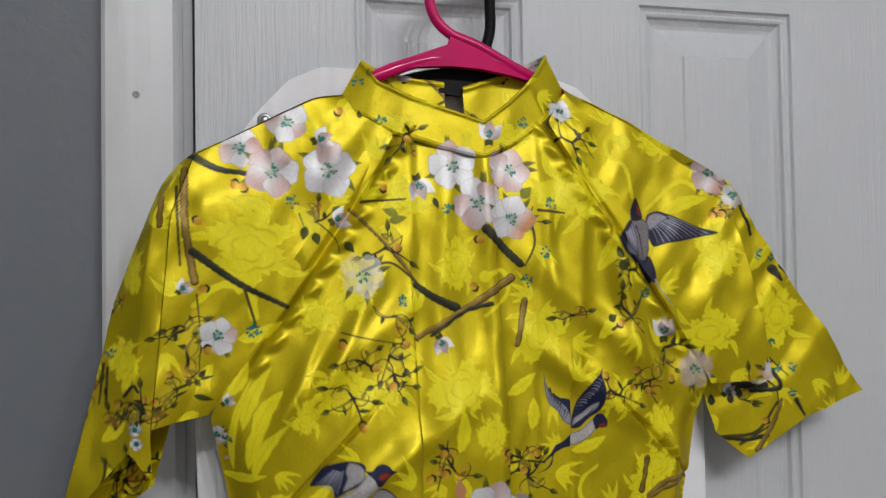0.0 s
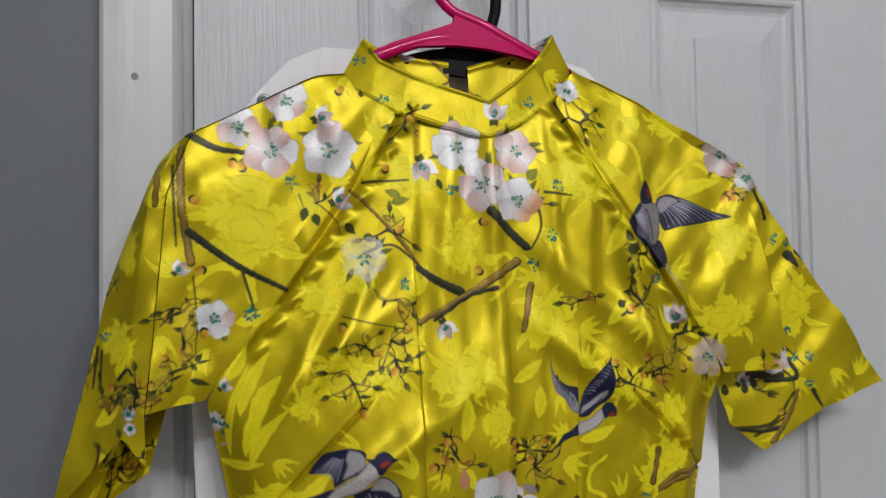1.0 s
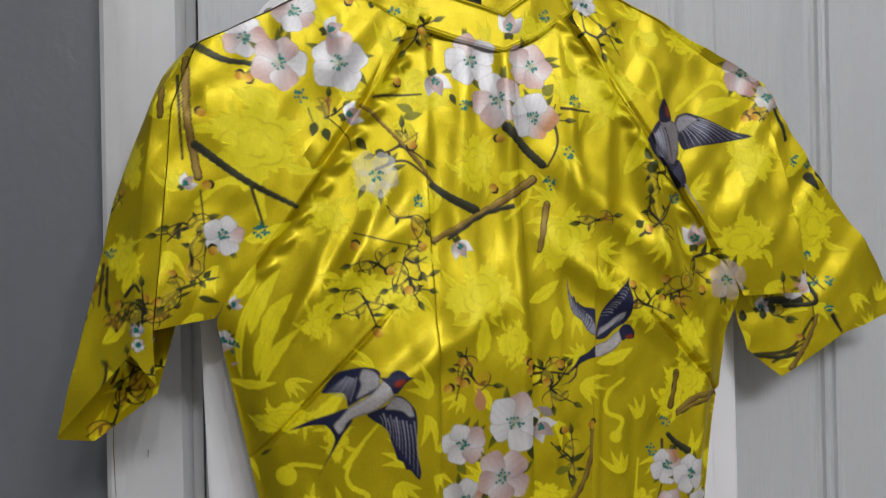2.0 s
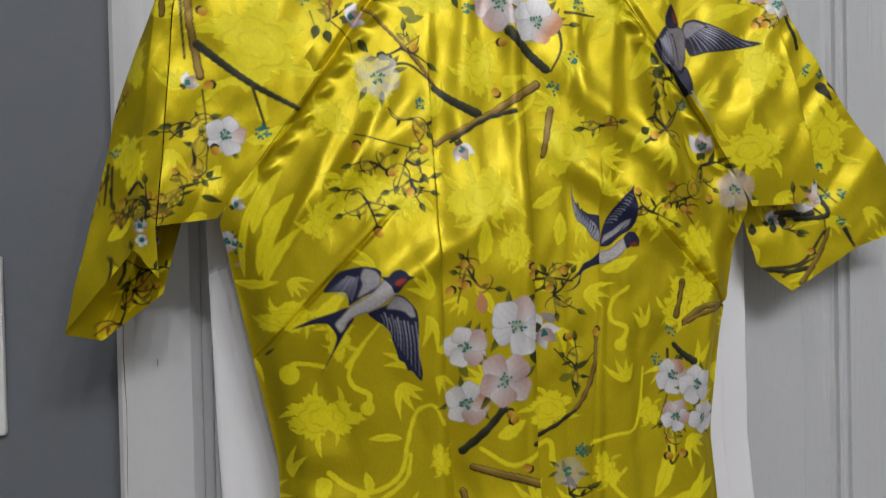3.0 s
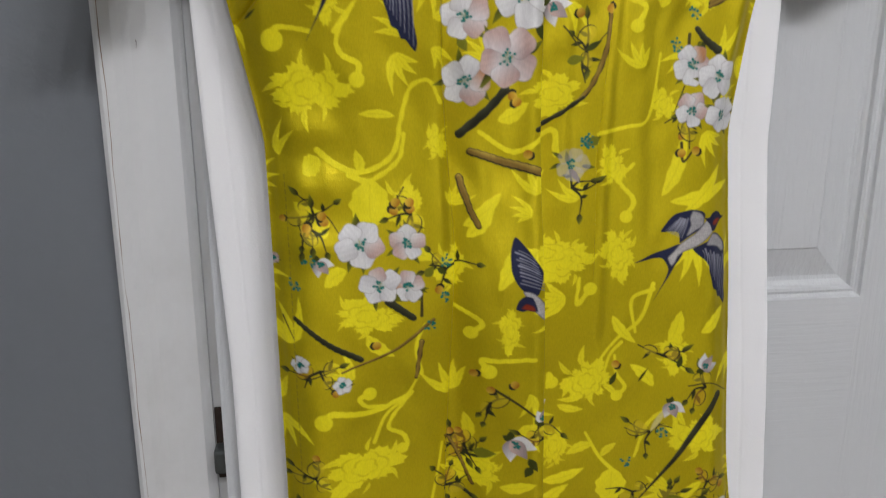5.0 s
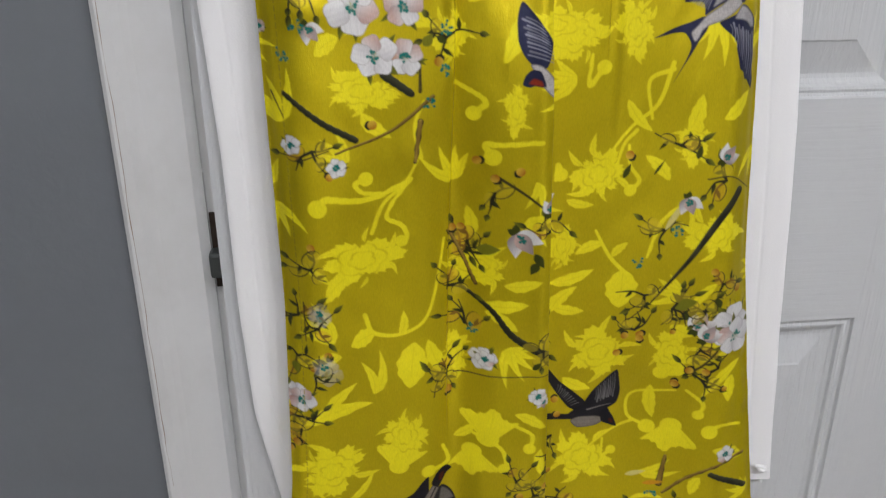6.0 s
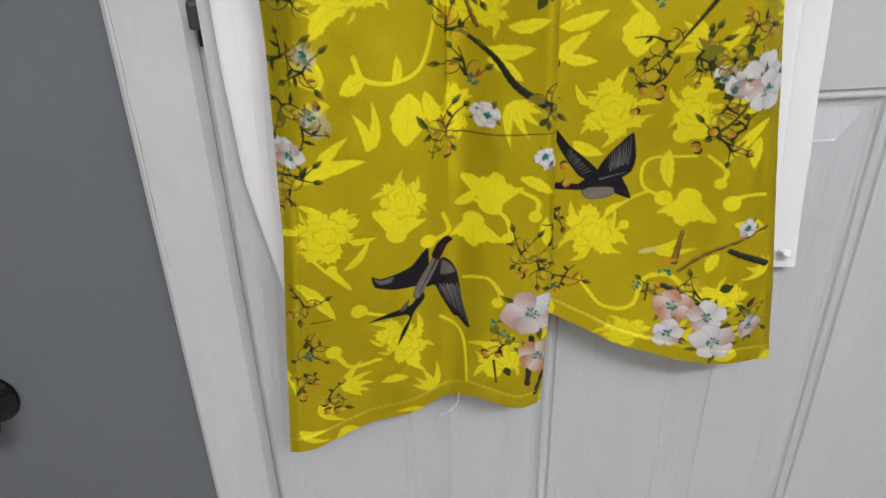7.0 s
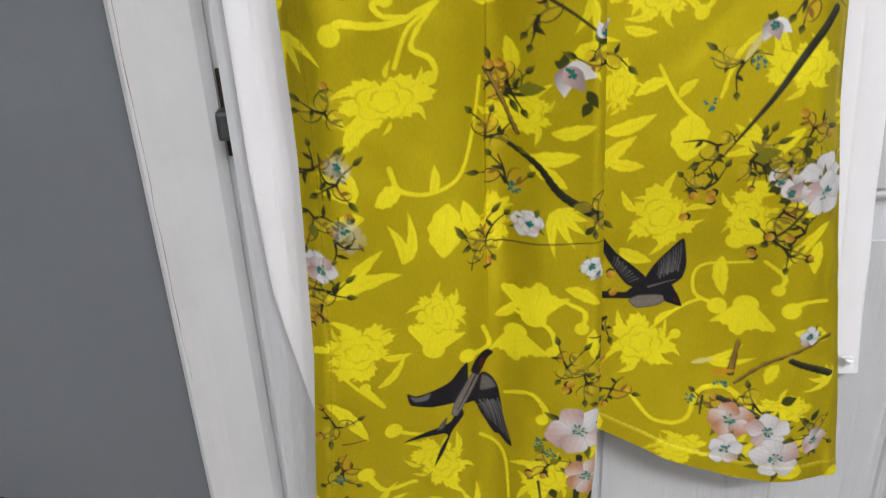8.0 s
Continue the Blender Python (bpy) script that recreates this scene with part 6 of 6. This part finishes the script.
def collar(base, pitch):
    f, b = CLOTH_Y + 0.002, CLOTH_Y + 0.026
    m = (f + b) / 2
    n = lambda d: max(8, int(d / pitch))
    front_l_top = [(-0.0875, m, 1.5445), (-0.078, f + 0.006, 1.5295), (-0.058, f, 1.5190), (-0.034, f - 0.003, 1.511), (-0.0105, f - 0.004, 1.5035)]
    front_l_low = [(-0.105, m, 1.5125), (-0.086, f + 0.004, 1.5035), (-0.069, f - 0.001, 1.494), (-0.040, f - 0.004, 1.485), (-0.0105, f - 0.005, 1.4785)]
    g = band(front_l_top, front_l_low, n(0.03), n(0.1))
    collar_ob = sheet("collar", g, SATIN, base, PRINT.at(g[..., 0], g[..., 2]), "stand-up band collar with piped edge")
    front_r_top = [(-0.0105, f - 0.0045, 1.5035), (0.006, f - 0.004, 1.516), (0.021, f, 1.530), (0.032, f + 0.008, 1.543), (0.0385, m, 1.553)]
    front_r_low = [(-0.0105, f - 0.0055, 1.4785), (0.012, f - 0.004, 1.489), (0.034, f, 1.504), (0.045, f + 0.006, 1.514), (0.053, m, 1.524)]
    g = band(front_r_top, front_r_low, n(0.03), n(0.08))
    sheet("collar_flap", g, SATIN, collar_ob, PRINT.at(g[..., 0], g[..., 2]))
    back_l_top = [(-0.0875, m, 1.5445), (-0.078, b - 0.004, 1.541), (-0.059, b, 1.5375), (-0.030, b, 1.5345)]
    back_l_low = [(-0.100, m, 1.510), (-0.084, b - 0.006, 1.503), (-0.060, b - 0.002, 1.497), (-0.029, b - 0.002, 1.494)]
    g = band(back_l_top, back_l_low, n(0.03), n(0.07))
    sheet("collar_back", g, SATIN, collar_ob, PRINT.at(g[..., 0] * 0.9 - 0.05, g[..., 2] - 0.1))
    back_r_top = [(0.0385, m, 1.553), (0.030, b - 0.004, 1.549), (0.012, b, 1.541), (-0.018, b - 0.003, 1.531)]
    back_r_low = [(0.050, m, 1.520), (0.034, b - 0.006, 1.508), (0.012, b - 0.002, 1.499), (-0.016, b - 0.004, 1.490)]
    g = band(back_r_top, back_r_low, n(0.03), n(0.07))
    sheet("collar_back", g, SATIN, collar_ob, PRINT.at(g[..., 0] * 0.9 - 0.05, g[..., 2] - 0.1))
    # piping along the seams and top edges
    for pts in (front_l_top, front_r_top, front_l_low, front_r_low):
        line = [(x, y - 0.0012, z) for x, y, z in pts]
        ob = part("piping", tube(smooth_path(line, 10), 0.0011, 8), PIPING, collar_ob, smooth=True)
    for x, z in ((-0.0305, 1.528), (-0.018, 1.523)):
        hook = [(x, b - 0.006, z - 0.004), (x - 0.0006, b - 0.008, z), (x + 0.001, b - 0.009, z + 0.003), (x + 0.002, b - 0.008, z + 0.0005), (x + 0.001, b - 0.007, z - 0.002)]
        part("hook", tube(smooth_path(hook, 6), 0.0006, 8), STEEL, collar_ob, "small steel hook", smooth=True)


def hanger(name, label, material, hub, half, drop, y, rod, web, hook, sag=0.0):
    """A moulded plastic clothes hanger: arms, bottom bar, hub plate and hook."""
    base = tagged(new(name), label, "hanger")
    hx, hz = hub
    arm = []
    for k in (-1, 1):
        low = sag if k > 0 else 0.0
        side = [(hx + k * half, y, hz - drop - 0.008), (hx + k * half * 0.96, y, hz - drop), (hx + k * half * 0.72, y, hz - drop * 0.70 - low), (hx + k * 0.072, y, hz - 0.034 - low), (hx + k * 0.055, y, hz - 0.0235 - low), (hx + k * 0.020, y, hz - 0.0125)]
        arm += side if k < 0 else side[::-1]
    path = smooth_path(arm, 10)
    radii = [rod * (1 - 0.3 * math.exp(-(((p.x - hx) / 0.03) ** 2))) for p in path]
    part("shoulder_arm", tube(path, radii, 16, flat=0.8), material, base, smooth=True)
    bar = [(hx - half, y, hz - drop - 0.008), (hx - half * 0.9, y, hz - drop - 0.014), (hx, y, hz - drop - 0.016), (hx + half * 0.9, y, hz - drop - 0.014), (hx + half, y, hz - drop - 0.008)]
    part("bottom_bar", tube(smooth_path(bar, 10), rod * 0.85, 12), material, base, smooth=True)
    bm = prism(web, y - 0.0026, y + 0.0026, lambda a, b, c: (hx + a, c, hz + b))
    bmesh.ops.bevel(bm, geom=bm.edges[:], offset=0.0009, segments=2, affect="EDGES")
    part("hub", bm, material, base, smooth=False)
    part("hook", tube(smooth_path([(hx + a, y, hz + b) for a, b in hook], 10), rod * 0.85, 14), material, base, smooth=True)
    return base


def trousers():
    """White cotton trousers folded over their own hanger behind the tunic."""
    base = tagged(new("white_trousers"), "white cotton trousers with stitched side hems, hung behind", "trousers")
    s, v = np.linspace(0, 1, 400), np.linspace(0, 1, 330)[:, None]
    zt = curve(s, [0, 0.06, 0.11, 0.17, 0.24, 0.37, 0.72, 0.80, 0.88, 1.0], [1.480, 1.489, 1.513, 1.535, 1.5455, 1.545, 1.546, 1.537, 1.508, 1.478], 0.03)
    zb = 0.757 + 0.006 * np.sin(s * 9) + 0 * s
    z = zt + (zb - zt) * v
    l = curve(z, [0.75, 0.826, 0.85, 0.93, 1.03, 1.10, 1.19, 1.32, 1.42, 1.50], [-0.163, -0.1765, -0.1805, -0.1835, -0.184, -0.187, -0.191, -0.195, -0.194, -0.191], 0.02)
    r = curve(z, [0.75, 0.80, 0.89, 0.97, 1.04, 1.09, 1.17, 1.31, 1.42, 1.50], [0.209, 0.2035, 0.195, 0.189, 0.183, 0.177, 0.169, 0.168, 0.158, 0.144], 0.02)
    x = l + (r - l) * s
    fall, crumple = Field(21, 0.05, 0.3), Field(22, 0.02, 0.035)
    y = -0.0135 + 0.0 * x
    y = y + 0.0010 * fall(x, z) + 0.0009 * crumple(x, z)
    edge = np.minimum(x - l, r - x)
    y = y + 0.0018 * np.exp(-edge / 0.0018)
    seam = np.minimum(np.abs(x - l - 0.013), np.abs(r - x - 0.020))
    y = y + 0.0006 * np.exp(-((seam / 0.0006) ** 2)) * (1 + 0.5 * crumple(z * 3, x)) - 0.0003 * step(seam, 0.0, 0.006)
    # elastic gathers at the waist
    y = y + 0.0004 * np.sin(x * 420 + 3 * crumple(x, z)) * step(z, zt - 0.035, zt - 0.008) * step(np.abs(x), 0.05, 0.085)
    front = np.stack([x, np.minimum(y, -0.0065), z], -1)
    sheet("front", front, COTTON, base)
    sheet("back", np.stack([x[::3, ::3], np.full_like(x[::3, ::3], -0.0045), z[::3, ::3]], -1), COTTON, base)
    part("snap", lathe([(0.0048, 0.0), (0.0050, 0.0008), (0.0042, 0.0016), (0.0030, 0.0012), (0.0026, 0.0020), (0.0010, 0.0024)], (-0.149, -0.016, 1.507), "y", 24), STEEL, base, "round steel snap fastener", smooth=True)
    return base


DULL_STEEL = simple_material("dull_steel", (0.10, 0.11, 0.11), 0.5, 0.8)
HOLE_GREY = simple_material("nail_hole_grey", (0.33, 0.32, 0.29), 0.7)
OLD_CAULK = simple_material("old_caulk", (0.22, 0.14, 0.09), 0.8)
PIPING = simple_material("yellow_satin_piping", (0.58, 0.50, 0.006), 0.4, 0.2)
PINK_WEB = [(-0.060, -0.0255), (-0.034, -0.0180), (-0.009, -0.0174), (0.011, -0.0186), (0.032, -0.0213), (0.054, -0.0285), (0.056, -0.0240), (0.030, -0.0120), (0.007, 0.0000), (0.000, 0.0015), (-0.0106, 0.0060), (-0.0106, -0.0034), (-0.032, -0.0104), (-0.052, -0.0175), (-0.062, -0.0220)]
PINK_HOOK = [(0.056, -0.0265), (0.032, -0.0145), (0.010, -0.0030), (0.000, 0.0010), (-0.010, 0.0050), (-0.018, 0.0120), (-0.0220, 0.0195), (-0.0236, 0.0280), (-0.0210, 0.040), (-0.008, 0.052), (0.012, 0.060), (0.026, 0.072), (0.022, 0.088), (0.006, 0.096), (-0.014, 0.088), (-0.020, 0.074)]
BLACK_WEB = [(-0.058, -0.0262), (-0.020, -0.0250), (0.004, -0.0285), (0.016, -0.0320), (0.030, -0.0285), (0.040, -0.0250), (0.062, -0.0275), (0.058, -0.0190), (0.034, -0.0080), (0.020, 0.002), (0.0175, 0.010), (0.0105, 0.010), (0.004, 0.000), (-0.020, -0.0110), (-0.055, -0.0200)]
BLACK_HOOK = [(0.013, 0.004), (0.0160, 0.0120), (0.0180, 0.0220), (0.0180, 0.040), (0.0190, 0.058), (0.034, 0.068), (0.028, 0.088), (0.006, 0.096), (-0.016, 0.088), (-0.022, 0.072)]
hanger("clothes_hanger", "glossy pink plastic hanger inside the tunic", PINK, (-0.0175, 1.560), 0.135, 0.085, CLOTH_Y + 0.016, 0.0042, PINK_WEB, PINK_HOOK, 0.003)
hanger("clothes_hanger", "black plastic hanger behind the pink one", BLACK, (-0.014, 1.553), 0.120, 0.105, -0.0245, 0.0045, BLACK_WEB, BLACK_HOOK)
trousers()
tunic(0.00055)


def light_switch():
    base = tagged(new("switch_plate"), "white plastic switch plate on the grey wall", "switch plate")
    part("plate", box(-0.400, -0.3290, WALL_Y - 0.0055, WALL_Y - 0.0002, 1.187, 1.304, 0.002), PLATE, base)
    part("rocker", box(-0.381, -0.348, WALL_Y - 0.009, WALL_Y - 0.0055, 1.212, 1.279, 0.0015), PLATE, base)


def wall_knob():
    prof = [(0.024, 0.0), (0.0245, 0.003), (0.022, 0.006), (0.010, 0.009), (0.0085, 0.016), (0.013, 0.022), (0.0195, 0.028), (0.0215, 0.034), (0.020, 0.040), (0.013, 0.0445), (0.009, 0.0445), (0.007, 0.0435)]
    tagged(part("wall_knob", lathe(prof, (-0.426, WALL_Y, 0.643)), DARK_METAL, smooth=True), "round dark chrome knob on the grey wall", "knob")


def latch():
    """The latch bolt in the gap beside the door; its recess is a darkened block."""
    base = tagged(new("door_latch"), "grey steel latch bolt in a raw wood recess, its shade coloured in", "latch")
    # Solid block: the hole's shade is put into its wood colour.
    part("mortise_dark", box(-0.2045, -0.1965, BACK - 0.001, BACK + 0.0045, 0.927, 0.982, 0.0008), DARK_WOOD, base)
    part("bolt", box(-0.2030, -0.1915, 0.008, 0.022, 0.944, 0.962, 0.0025), DULL_STEEL, base)



thread = [(-0.046, CLOTH_Y - 0.004, 0.699), (-0.0475, CLOTH_Y - 0.006, 0.691), (-0.054, CLOTH_Y - 0.007, 0.684), (-0.060, CLOTH_Y - 0.006, 0.680)]
tagged(part("loose_thread", tube(smooth_path(thread, 8), 0.0003, 6), COTTON, smooth=True), "loose pale thread hanging from the tunic's hem", "thread")
knot = [(0.190, -0.018, 0.778), (0.194, -0.021, 0.779), (0.197, -0.019, 0.777), (0.194, -0.022, 0.776), (0.192, -0.020, 0.777), (0.198, -0.019, 0.774)]
tagged(part("thread_knot", tube(smooth_path(knot, 8), 0.0017, 8), COTTON, smooth=True), "knot of white thread on the trousers' hem", "thread")
light_switch()
wall_knob()
crack_rng = random.Random(4)
crack = [(-0.2515 + crack_rng.uniform(-0.0006, 0.0006), BACK - 0.0160, 1.30 - 0.016 * k) for k in range(34)]
crack_radii = [crack_rng.uniform(0.00006, 0.00030) for _ in crack]
part("paint_crack", tube(crack, crack_radii, 6), OLD_CAULK, bpy.data.objects["trim_left"])
part("scuff", tube([(-0.232, BACK - 0.0122, 1.234), (-0.2317, BACK - 0.0120, 1.232), (-0.2321, BACK - 0.0120, 1.229)], 0.00025, 6), DARK_WOOD, bpy.data.objects["trim_left"])
latch()
tagged(part("screw_hole", lathe([(0.0025, 0.0), (0.0024, 0.0006), (0.0012, 0.0008), (0.0004, 0.0002)], (-0.2345, BACK - 0.0125, 1.530), "y", 16), HOLE_GREY), "small grey nail hole in the casing", "nail hole")
bar = tagged(new("vanity_light"), "vanity light bar with four bulbs", "light")
part("bar", box(BULBS[0] - 0.1, BULBS[-1] + 0.1, BULB_Y - 0.05, BULB_Y + 0.05, BULB_Z + 0.02, 2.74, 0.004), PLATE, bar)
